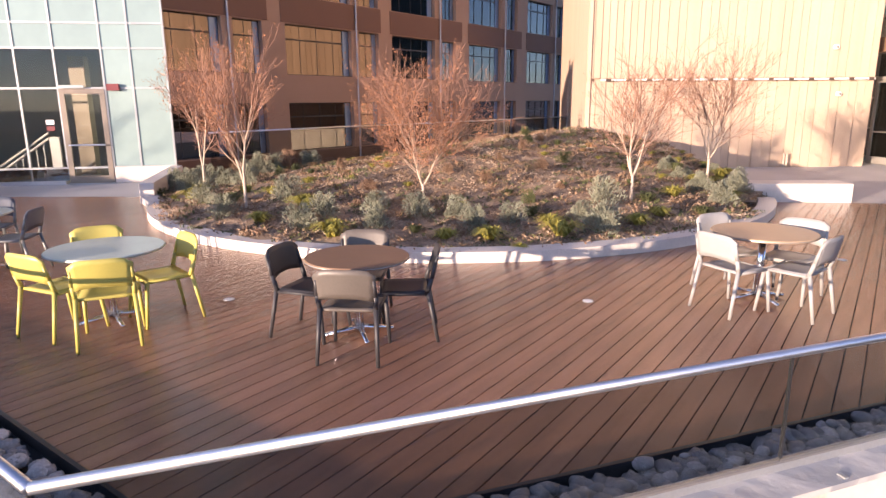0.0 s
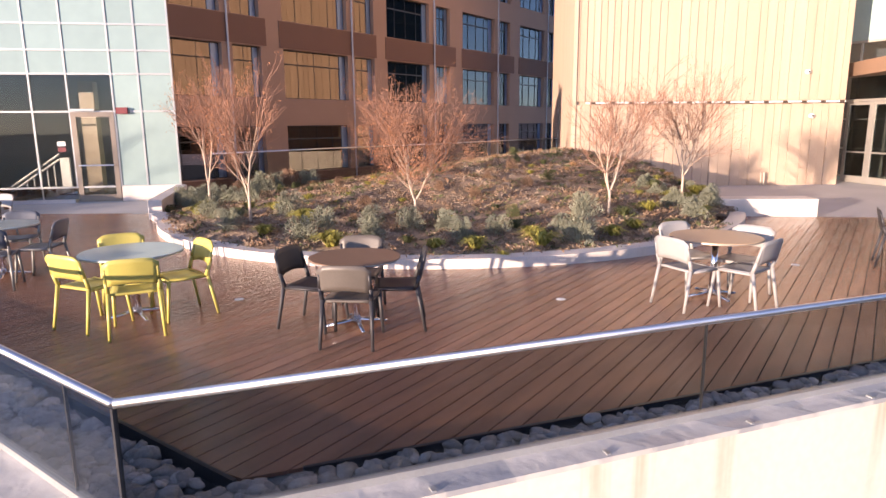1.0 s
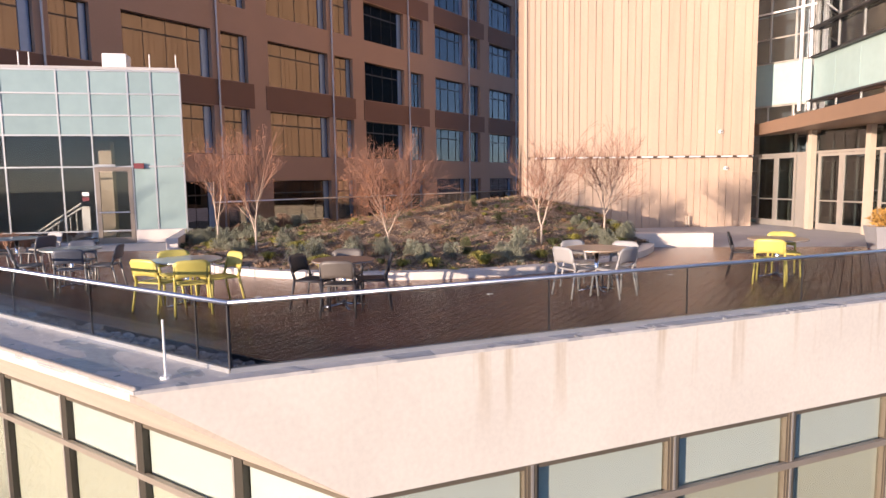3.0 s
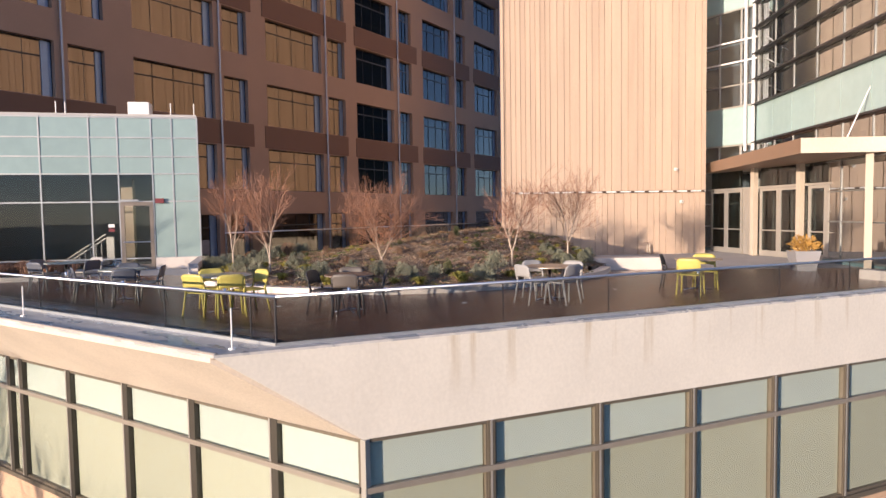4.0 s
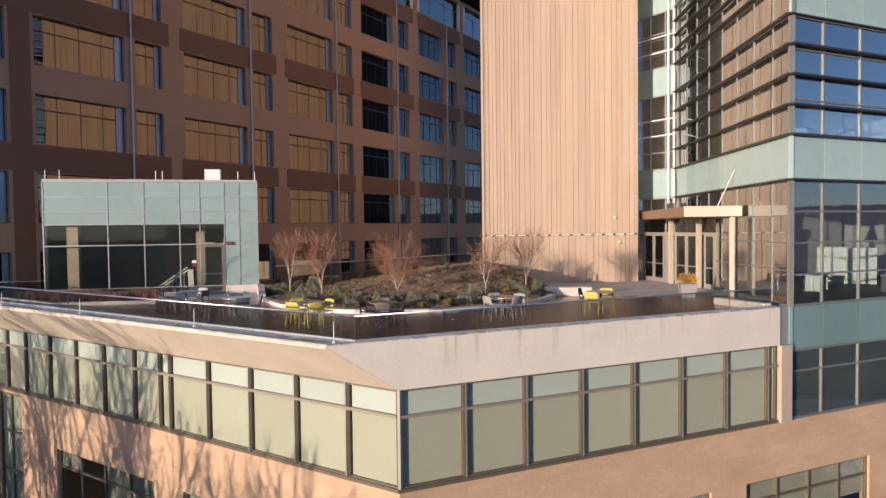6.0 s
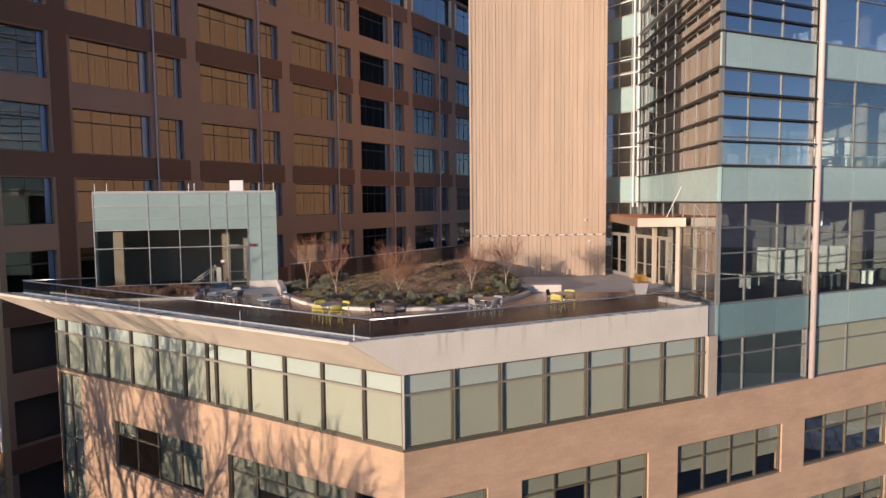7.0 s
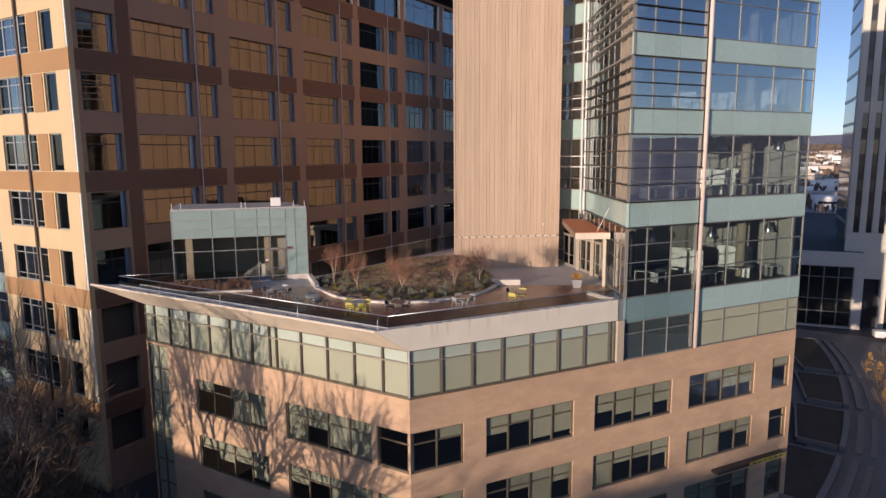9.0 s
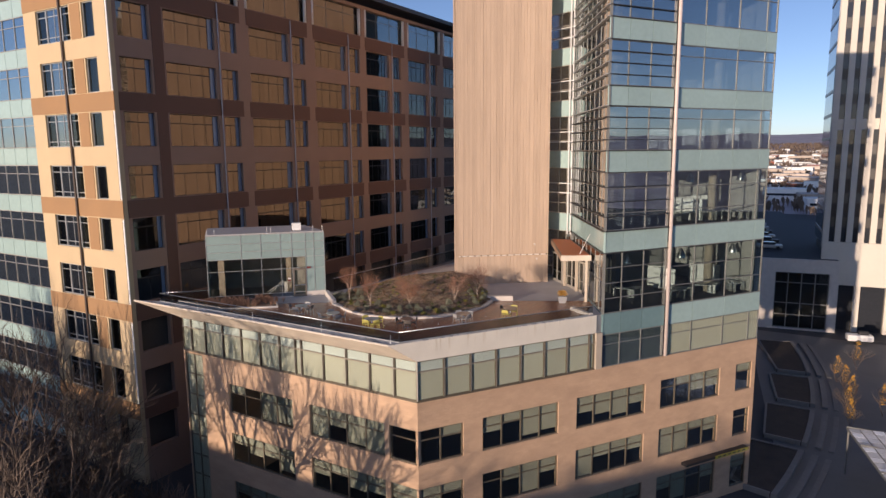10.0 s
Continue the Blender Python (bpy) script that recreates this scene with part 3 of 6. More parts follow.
for p, q in zip(bp, bp[1:]):
    d = Vector((q[0] - p[0], q[1] - p[1], 0))
    m = plane_frame(p[0], p[1], d.x, d.y)
    k = round(d.length / 1.6)
    for i in range(k):
        part("glass_panel", one(box, (d.length * (i + 0.5) / k, 0, 0.65), (d.length / k - 0.02, 0.019, 1.15), m), "railglass", back)
    part("handrail", one(tube, (*p, 1.26), (*q, 1.26), 0.024), "steel", back, smooth=True)
for x, y in bp[1:]:
    part("post", one(box, (x, y, 0.6), (0.06, 0.06, 1.3)), "alu", back)

# ---- the tall clay-clad shaft ----
T0 = Vector((-9.2, 19.48, 0))
T1 = Vector((-2.23, 25.02, 0))
TH = 40.0
TF = plane_frame(T0.x, T0.y, (T1 - T0).x, (T1 - T0).y)
TL = (T1 - T0).length
shaft = tagged(empty("shaft_tower"), "tall clay-coloured tower clad in ribbed vertical panels", "building")
SD = Vector((-0.4695, 0.8829, 0)).normalized()    # way back along the shaft's long side
SIDE_L = 31.0
T2 = T0 + SD * SIDE_L
SIDE = plane_frame(T2.x, T2.y, -SD.x, -SD.y)
bk = TF @ Vector((TL, 9.0, 0))
c0, c1, c2 = TF @ Vector((0.12, 0.14, 0)), TF @ Vector((TL - 0.12, 0.12, 0)), SIDE @ Vector((0.05, 0.14, 0))
part("core", one(prism, [(c0.x, c0.y), (c1.x, c1.y), (bk.x, bk.y), (c2.x + 9.0, c2.y + 3.0), (c2.x, c2.y)], -0.3, TH), "shaftclad", shaft)

# ---- the big building behind ----
FX, FY = -32.3, 2.25
FF = plane_frame(FX, 0, 0, 1)
big = tagged(empty("office_block"), "tan precast office block with brown bands and mirrored windows", "building")
STOREY = 4.62
tops = [6.65 + STOREY * i for i in range(-5, 5)]
bays = [(3.0, 6.0)]
for i in range(3):
    y = 7.5 + 10.0 * i
    bays += [(y, y + 5.6), (y + 6.3, y + 8.3)]
for i in range(7):
    y = 37.2 + 9.75 * i
    bays += [(y, y + 5.1), (y + 6.0, y + 7.9)]
ROOF = 30.6
LOGGIA = [(7.4, 16.4), (17.1, 26.4), (27.1, 36.3), (37.0, 46.1), (46.8, 55.9), (56.6, 65.7), (66.5, 75.6), (76.3, 85.4)]
fholes = [(a, b, 26.85, 30.2) for a, b in LOGGIA] + [(a, b, t - 2.95, t) for a, b in bays for t in tops if t - 2.95 > GROUND and t < ROOF - 0.5]
bm = bmesh.new()
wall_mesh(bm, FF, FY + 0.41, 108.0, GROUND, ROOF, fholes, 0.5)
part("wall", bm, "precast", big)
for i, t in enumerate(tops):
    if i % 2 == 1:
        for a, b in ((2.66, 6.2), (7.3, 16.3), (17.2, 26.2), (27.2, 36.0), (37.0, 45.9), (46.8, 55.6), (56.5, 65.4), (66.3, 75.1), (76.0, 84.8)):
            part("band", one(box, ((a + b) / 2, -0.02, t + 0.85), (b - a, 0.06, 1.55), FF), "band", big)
part("band", one(box, (6.75, -0.02, 11.5), (1.1, 0.06, 34.0), FF), "band", big)
for (a, b) in bays:
    for t in tops:
        if t - 2.95 > -4 and t < ROOF - 0.5:
            k = 2 if b - a < 3.2 else 4
            lit = a < 36.5
            window(big, FF, a, b, t - 2.95, t, [a + (b - a) * j / k for j in range(1, k)], [t - 0.85], "mirror" if lit and t > (0 if a > 4 else 7) else "darkglass", "dark", 0.38, 0.05, md=0.03 if lit else 0.08, mw=0.5, tw=1.8)
            part("jamb_panel", one(box, (b - (0.28 if b - a > 3 else 0.2), 0.34, t - 1.475), (0.5 if b - a > 3 else 0.36, 0.04, 2.85), FF), "jamb", big)
for y in (13.45, 23.45, 33.45, 42.8, 52.5, 62.3, 72.0):
    part("downpipe", one(tube, (FX + 0.14, y, -4), (FX + 0.14, y, ROOF - 4), 0.06), "pipe", big)
EF = plane_frame(-45.3, FY, 1, 0)
ebays = [(2.1, 7.4), (9.3, 11.0)]
eholes = [(a, b, t - 2.95, t) for a, b in ebays for t in tops if t - 2.95 > GROUND and t < ROOF - 0.5]
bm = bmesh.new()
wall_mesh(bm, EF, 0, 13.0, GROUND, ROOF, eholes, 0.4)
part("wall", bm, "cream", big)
for (a, b) in ebays:
    for t in tops:
        if t < ROOF - 0.5 and t - 2.95 > GROUND:
            if b - a < 2.5:
                window(big, EF, a, b, t - 2.95, t, [], [], "darkglass", "alu", 0.2, 0.09, 0.0, md=0.05, mw=0.7)
                continue
            for u, v, ups, gm in ((a, 3.55, [], "darkglass"), (3.55, 5.95, [4.8], "endglass"), (5.95, b, [], "darkglass")):
                window(big, EF, u, v, t - 2.95, t, ups, [t - 2.45, t - 0.62], gm, "alu", 0.2, 0.09, 0.0, md=0.05, mw=0.7)
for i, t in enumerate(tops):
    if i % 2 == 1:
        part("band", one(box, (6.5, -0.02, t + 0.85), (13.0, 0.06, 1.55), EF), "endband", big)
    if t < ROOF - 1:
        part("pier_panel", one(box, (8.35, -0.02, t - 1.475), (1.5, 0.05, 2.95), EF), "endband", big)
    if i % 2 == 1 and t < ROOF - 1:
        part("corner_strip", one(box, (12.91, -0.03, t + 1.66 + 3.8), (0.16, 0.08, 7.55), EF), "white", big, "white corner strip")
        # dark box laid where the corner strip's shadow falls
        part("corner_gap", one(box, (12.76, -0.01, t + 1.66 + 3.8), (0.12, 0.03, 7.55), EF), "dark", big)
# a mast's shadow on the end wall, built as a thin dark rod
part("downpipe", one(tube, (-45.3 + 6.2, FY - 0.16, GROUND), (-45.3 + 6.2, FY - 0.16, ROOF), 0.11), "enddark", big, "dark rod drawn for a slim shadow on the wall")
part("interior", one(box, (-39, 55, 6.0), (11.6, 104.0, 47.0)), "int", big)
# recessed top storey with white columns
for i, (a, b) in enumerate(LOGGIA):
    window(big, FF, a, b, 26.85, 30.2, [a + (b - a) * j / 3 for j in (1, 2)], [29.2], "mirror" if i < 3 else "towerglass", "mull", 0.44, 0.06, md=0.04)
    for s in (a + 0.25, b - 0.25):
        part("column", one(tube, FF @ Vector((s, 0.17, 26.86)), FF @ Vector((s, 0.17, 30.19)), 0.2, n=12), "white", big, smooth=True)
part("roof", one(box, (-38.0, 55.0, ROOF + 0.9), (13.6, 108.0, 0.5)), "dark", big)

# ---- the glass tower ----
tower = tagged(empty("glass_tower"), "glass office tower with pale green spandrels", "building")
G0, G1 = 15.1, R_END
bands = ((-1.48, 0.1), (4.73, 6.35), (10.65, 12.2), (15.4, 16.8), (20.0, 21.5), (24.7, 26.2), (29.4, 30.9))
SI = Vector((-0.5, 26.5, 0))
G0P = C + RD * G0
SF = plane_frame(SI.x, SI.y, G0P.x - SI.x, G0P.y - SI.y)
SL = (G0P - SI).length
faces = ((RF, G0, 21.3, [G0, 16.9, 19.0, 21.3]), (RF, 21.6, G1, [21.6, 24.3, 27.9, 31.0, G1]), (SF, 0.0, SL, [0, 1.6, 3.2, 4.9, 6.6, 8.3, 10.0, 11.7, SL]))
for f, a, b, ups in faces:
    for c, d in (bands if f is not SF else bands[:2]):
        for u, v in zip(ups, ups[1:]):
            part("spandrel", one(box, ((u + v) / 2, 0.06, (c + d) / 2), (v - u - 0.03, 0.10, d - c), f), "tealdark" if c < 0 and a < 20 else "teal", tower)
    zs = [(-4.05, -1.48)] + [(bands[i][1], bands[i + 1][0]) for i in range(len(bands) - 1)]
    if f is SF:
        zs = [(bands[0][1], bands[1][0])] + [(bands[i][1], bands[i + 1][1]) for i in range(1, len(bands) - 1)]
    for c, d in zs:
        if f is SF:
            window(tower, f, a + 0.01, b - 0.01, c + 0.01, d - 0.01, ups[1:-1], [c + (d - c) * j for j in (0.28, 0.5, 0.72)] if c < 1 else [], "sideglass", "mull", 0.08, 0.05, md=0.05)
            continue
        fr_ = (0.68,) if c < -4 else ((0.25, 0.5, 0.75) if c < 1 and a < 20 else ((0.33, 0.66) if c < 1 else ((0.3, 0.72) if c < 8 else (0.74,))))
        window(tower, f, a + 0.01, b - 0.01, c + 0.01, d - 0.01, ups[1:-1], [c + (d - c) * j for j in fr_], ("glass" if a > 20 else "skyglass") if c < -4 else ("towerglass" if c < 4 or (c < 8 and a > 20) else "skyglass"), "mull", 0.08, 0.07, 1.0 if c < -4 else 0.0, gap=0.03, md=0.09)
for f, a, b in ((RF, G0 - 0.1, 21.2), (SF, 0.0, SL + 0.1)):
    for i, (c, d) in enumerate(bands[1:-1]):
        e = bands[i + 2][0]
        for z in [c, d] + [d + (e - d) * j / 4 for j in (1, 2, 3)]:
            deep = 0.22 if f is SF or i == 0 else 0.12
            part("louvre", one(box, ((a + b) / 2, 0.02 - deep / 2, z), (b - a, deep, 0.07 if deep > 0.2 else 0.045), f), "dark" if i < 2 or f is RF else "alu", tower)
part("pipe", one(tube, (*(C + RD * 21.45 + RN * 0.12).xy, -4.0), (*(C + RD * 21.45 + RN * 0.12).xy, 34), 0.14, n=14), "towerpipe", tower, smooth=True)
slabpts = [tuple((C + RD * (G0 + 0.3) - RN * 0.35).xy), tuple((C + RD * (G1 - 0.2) - RN * 0.35).xy), tuple((C + RD * (G1 - 0.2) - RN * 16).xy), (-0.2, 27.0)]
for c, d in bands:
    part("floor_slab", one(prism, slabpts, c + 0.3, d - 0.05), "carpet", tower)
rear = plane_frame(*(C + RD * 21.3 - RN * 10.5).xy, RD.x, RD.y)
part("rear_wall", one(box, (5.2, 0.1, 14.5), (10.4, 0.2, 37.0), rear), "office", tower)
end = plane_frame(*(C + RD * (G1 - 0.32) - RN * 0.5).xy, -RN.x, -RN.y)
part("end_wall", one(box, (7.6, 0.0, 14.5), (15.2, 0.2, 37.0), end), "office", tower)
core_pts = [tuple((C + RD * 24 - RN * 9).xy), tuple((C + RD * 31 - RN * 9).xy), tuple((C + RD * 31 - RN * 15).xy), tuple((C + RD * 25 - RN * 15).xy)]
part("core", one(prism, core_pts, -4, 33), "office", tower)
for q, n in ((28.65, 2.5), (21.4, 6.5)):
    p = C + RD * q - RN * n
    part("column", one(tube, (p.x, p.y, -4), (p.x, p.y, 33), 0.38, n=16), "column", tower, smooth=True)
    for c, d in bands[1:]:
        part("column_head", one(tube, (p.x, p.y, c - 0.75), (p.x, p.y, c + 0.25), 0.385, 0.6, n=16), "column", tower, smooth=True)

# ---- the glass pavilion ----
P0, P1 = Vector((-23.72, 3.65, 0)), Vector((-17.05, 10.55, 0))
PF = plane_frame(P0.x, P0.y, (P1 - P0).x, (P1 - P0).y)
PL = (P1 - P0).length
pav = tagged(empty("glass_pavilion"), "small glass stair pavilion with pale green panels", "pavilion")
PZ = 5.5
zs = [0.42, 2.48, 3.48, 4.1, 4.78, PZ]
ups = [PL - v for v in (9.5, 6.85, 5.25, 3.65, 2.72, 1.58, 0.88)] + [PL]
ups[0] = 0.0
for i in range(len(ups) - 1):
    for j in range(len(zs) - 1):
        u, v, c, d = ups[i], ups[i + 1], zs[j], zs[j + 1]
        solid = j >= 2 or i >= 5
        if i == 4 and j == 0:
            continue
        p = part("panel" if solid else "pane", one(box, ((u + v) / 2, 0.04, (c + d) / 2), (v - u - 0.05, 0.03, d - c - 0.05), PF), "pavteal" if solid else "pavglass", pav)
        if not solid:
            p.visible_shadow = False
bm = bmesh.new()
for u in ups:
    box(bm, (u, 0.03, PZ / 2 + 0.2), (0.05, 0.06, PZ - 0.4), PF)
for z in zs:
    box(bm, (PL / 2, 0.028, z), (PL, 0.055, 0.05), PF)
part("mullions", bm, "alu", pav)
part("plinth", one(box, (3.39, 0.15, 0.03), (6.76, 0.3, 0.1), PF), "concrete", pav)
for u, v in zip(ups[:4], ups[1:5]):
    part("low_pane", one(box, ((u + v) / 2, 0.04, 0.24), (v - u - 0.05, 0.03, 0.31), PF), "skyglass", pav)
part("plinth", one(box, (PL - 0.78, 0.15, 0.21), (1.6, 0.3, 0.42), PF), "concrete", pav)
q0, q1 = P0 + Vector((-0.75, 0.66, 0)) * 5.2, P1 + Vector((-0.87, 0.49, 0)) * 5.2
part("roof", one(prism, [(P0.x, P0.y), (P1.x, P1.y), (q1.x, q1.y), (q0.x, q0.y)], PZ + 0.03, PZ + 0.12), "paving", pav)
for a, b, mt in ((P1, q1, "pavteal"), (q0, P0, "pavteal"), (q1, q0, "office")):
    d = (b - a).normalized()
    f = plane_frame(a.x, a.y, d.x, d.y)
    part("wall", one(box, ((b - a).length / 2, 0.1, PZ / 2 + 0.02), ((b - a).length - 0.24, 0.1, PZ - 0.05), f), mt, pav)
part("floor", one(prism, [(P0.x, P0.y + 0.3), (P1.x - 0.3, P1.y), (q1.x, q1.y), (q0.x, q0.y)], -0.012, 0.02), "office", pav)

for u, y, w in ((1.05, 0.75, 0.5), (6.6, 2.4, 0.42)):
    part("inner_column", one(box, (u, y, 1.72), (w, 0.4, 3.4), PF), "column", pav)

# ---- deck, paving, planter ----
pave = [rline(0.73, y=2.27), rline(0.73, s=14.35), rline(0.22, s=14.6)] + outline[2:-1] + [(-26.1, 2.27)]
paving = tagged(put("pavement", one(prism, pave, -0.098, -0.012), "paving"), "pale concrete paving round the deck", "pavement", kind="structure")
PC, PRX, PRY = (-9.2, 13.0), 6.45, 6.8
rim = []
for i in range(41):
    a = math.radians(-125 + 142 * i / 40)
    rim.append((PC[0] + PRX * math.cos(a), PC[1] + PRY * math.sin(a)))
rim = [(-14.0, 7.85)] + rim


def ribbon(bm, line, t, z0, z1, closed=False):
    """A wall of thickness t to the left of a line."""
    P = [Vector((x, y, 0)) for x, y in line]
    inner = []
    for i, p in enumerate(P):
        d = (P[min(i + 1, len(P) - 1)] - P[max(i - 1, 0)]).normalized()
        inner.append(p + Vector((-d.y, d.x, 0)) * t)
    for i in range(len(P) - 1):
        q = [P[i], P[i + 1], inner[i + 1], inner[i]]
        lo = [bm.verts.new((v.x, v.y, z0)) for v in q]
        hi = [bm.verts.new((v.x, v.y, z1)) for v in q]
        bm.faces.new(lo[::-1])
        bm.faces.new(hi)
        for a in range(4):
            if a in (1, 3) and 0 < i < len(P) - 2:
                continue
            bm.faces.new((lo[a], lo[(a + 1) % 4], hi[(a + 1) % 4], hi[a]))
    bmesh.ops.remove_doubles(bm, verts=bm.verts, dist=0.001)


planter = tagged(empty("planter"), "round raised planter with a low white concrete kerb", "planter")
part("kerb", one(ribbon, rim, 0.32, -0.02, 0.17), "concrete", planter)
part("return_wall", one(box, (1.95, 0.15, 0.22), (3.9, 0.3, 0.46), plane_frame(-16.9, 10.3, 0.764, -0.645), 0.015), "concrete", planter)
bench = tagged(put("concrete_bench", one(box, (1.0, 0.3, 0.2), (2.2, 0.6, 0.4), plane_frame(-3.55, 15.05, 1.75, 1.15), 0.02), "concrete"), "low white concrete bench wall at the planter's end", "bench")


def mound(x, y):
    dx, dy = (x - PC[0]) / PRX, (y - PC[1]) / PRY
    r = math.hypot(dx, dy) if y < PC[1] else abs(dx)
    fx = min(1.0, max(0.0, (x + 10.0) / 3.0))
    fy = min(1.0, max(0.0, (y - 9.6) / 3.4))
    low_front = 1.0 - 0.55 * fx * fx * (3 - 2 * fx) * (1 - fy * fy * (3 - 2 * fy))
    h = 0.11 + 1.15 * low_front * (1 - min(1, r)) ** 0.8 * (0.75 if y < PC[1] else 0.75 + 0.25 * math.sin(min(1, (y - PC[1]) / 5) * 1.57))
    if y > 19:
        h -= (y - 19) * 0.12
    return h + 0.05 * noise.noise(Vector((x * 0.9, y * 0.9, 0))) + 0.035 * noise.noise(Vector((x * 3.1, y * 3.1, 4.0)))


def inside(x, y):
    dx, dy = (x - PC[0]) / (PRX - 0.12), (y - PC[1]) / (PRY - 0.12)
    if x < -13.6 and y < 8.15 + (-13.9 - x) * 0.845:
        return False
    if y < PC[1]:
        return dx * dx + dy * dy < 1 or (x < -11 and y > 6.9 + (-11.5 - x) * 0.55 and x > -15.6)
    return -15.6 < x < -3.2 + min(0, (15.2 - y)) * 0.85 and y < 24 and not (x > -9.4 and y > 19.2 + (x + 9.2) * 0.79)


bm = bmesh.new()
step = 0.17
V = {}
for i in range(85):
    for j in range(112):
        x, y = -16.2 + i * step, 5.6 + j * step
        if inside(x, y):
            V[i, j] = bm.verts.new((x, y, mound(x, y)))
for (i, j), v in V.items():
    q = [V.get(k) for k in ((i, j), (i + 1, j), (i + 1, j + 1), (i, j + 1))]
    if all(q):
        bm.faces.new(q)
part("soil", bm, "soil", planter, smooth=True)


def deck_top(x):
    if x < -15.1:
        return 8.2 + (x + 15.1) * 0.70
    if x > -2.9:
        return min(16.1 + (x + 1.75) * 0.55, 19.2)
    return 15.4


PLANK, SKEW = 0.1505, -0.028
deck = tagged(empty("deck"), "brown composite plank deck, slightly worn", "deck", kind="structure")
DX0 = rline(0.73, y=2.27)[0]


def deck_low(x):
    return 2.27 if x < DX0 else 2.27 + (x - DX0) * RD.y / RD.x


part("bed", one(prism, [(-20.4, 2.3), (DX0, 2.3), rline(0.74, s=14.3), (3.9, 18.9), (-2.9, 15.3), (-2.9, 10), (-9, 6.6), (-15, 8.1), (-19.9, 4.9)], -0.011, -0.004), "gap", deck)
x = -2.91 - 115 * PLANK
while x < 4.9:
    a, b = x + 0.0045, x + PLANK - 0.0045
    ring = []
    for edge in (a, b):
        ya, yb = deck_low(edge), deck_top(edge)
        for k in range(3):
            ya, yb = deck_low(edge + SKEW * (ya - 3)), deck_top(edge + SKEW * (yb - 3))
        ring.append((ya, yb))
    if min(r[1] for r in ring) - max(r[0] for r in ring) > 0.2:
        q = [(e + SKEW * (y - 3), y) for e, y in ((a, ring[0][0]), (b, ring[1][0]), (b, ring[1][1]), (a, ring[0][1]))]
        part("plank", one(prism, q, -0.003, 0.022), "deck", deck)
    x += PLANK


# ---- cladding of the shaft ----
for z0, z1 in ((-0.1, 2.62), (2.72, TH)):
    s = 0.0
    k = 0
    wr = random.Random(5)
    while s < TL - 0.05:
        w = 0.21 if s < 1.9 and z1 > 3 else wr.choice((0.24, 0.3, 0.3, 0.42))
        w = min(w, TL - s)
        out = 0.05 if k % 2 else 0.028
        part("panel", one(box, (s + w / 2, 0.13 - out - 0.03, (z0 + z1) / 2), (w - 0.016, 0.06, z1 - z0), TF), "shaftclad", shaft)
        s += w
        k += 1
wr = random.Random(9)
s = 0.0
while s < SIDE_L - 0.05:
    w = min(wr.choice((0.42, 0.55, 0.7)), SIDE_L - s)
    if not 15.2 < s + w / 2 < 16.4:
        part("panel", one(box, (s + w / 2, 0.07, TH / 2 - 0.05), (w - 0.03, 0.09, TH + 0.1), SIDE), "shaftclad", shaft)
    else:
        part("panel", one(box, (s + w / 2, 0.07, TH / 2 + 1.55), (w - 0.03, 0.09, TH - 3.1), SIDE), "shaftclad", shaft)
    s += w
part("side_door", one(box, (15.8, 0.1, 1.5), (1.1, 0.06, 2.9), SIDE), "dark", shaft, "dark metal service door")
lightbar = tagged(empty("light_bar"), "thin pale metal light bar fixed along the clay wall", "light bar")
part("bar", one(box, (TL / 2 + 0.15, -0.12, 2.67), (TL - 0.5, 0.07, 0.05), TF), "white", lightbar)
for i in range(14):
    part("bracket", one(box, (0.62 + i * 0.62, -0.10, 2.665), (0.16, 0.13, 0.065), TF), "enddark", lightbar)
for s, z in ((TL - 1.35, 3.6), (TL - 1.1, 2.22)):
    cam_unit = tagged(empty("wall_fitting"), "small white round fitting on the clay wall", "wall fitting", group="fittings on the clay wall")
    p = TF @ Vector((s, 0.02, z))
    q = TF @ Vector((s, -0.08, z))
    part("cap", one(tube, p, q, 0.075, 0.06, n=14), "white", cam_unit)
    part("lens", one(tube, q, TF @ Vector((s, -0.1, z)), 0.03, n=10), "dark", cam_unit)
tap = tagged(empty("standpipe"), "short pale standpipe at the clay wall's foot", "standpipe")
for ds in (0, 0.1):
    part("pipe", one(tube, TF @ Vector((TL - 2.65 + ds, -0.12, -0.05)), TF @ Vector((TL - 2.65 + ds, -0.12, 0.42)), 0.03), "column", tap)

# ---- entrance: glazed vestibule under a flat canopy ----
M["bronzeclad"] = mat("bronze_brown_cladding", (0.27, 0.17, 0.11), 0.5, 0.2, var=0.1)
VA, VB = Vector((-2.35, 26.4, 0)), Vector((3.1, 20.83, 0))
VF = plane_frame(VA.x, VA.y, (VB - VA).x, (VB - VA).y)
VL = (VB - VA).length
vest = tagged(empty("entrance"), "glazed entrance doors with bronze frames under a flat canopy", "entrance")
bm = bmesh.new()
prism(bm, [(-2.5, 26.3), (1.9, 17.2), (4.0, 18.5), (-0.6, 26.6)], 3.48, 3.92)
part("front_fascia", one(box, (1.235, -0.012, 3.70), (2.46, 0.02, 0.44), plane_frame(1.9, 17.2, 2.1, 1.3)), "soffit", vest)
part("canopy", bm, "bronzeclad", vest, "tan fascia canopy with a terracotta top")
part("canopy_top", one(prism, [(-2.3, 26.2), (1.95, 17.45), (3.8, 18.55), (-0.6, 26.4)], 3.921, 3.94), "orange", vest)
for q in (3.22, 5.72):
    part("column", one(box, (q, -0.16, 1.74), (0.2, 0.2, 3.48), VF), "column", vest)
part("column", one(box, (3.6, 18.65, 1.74), (0.2, 0.2, 3.48)), "column", vest)
part("side_panel", one(box, (2.68, 0.02, 1.35), (0.66, 0.08, 2.68), VF), "finedge", vest)
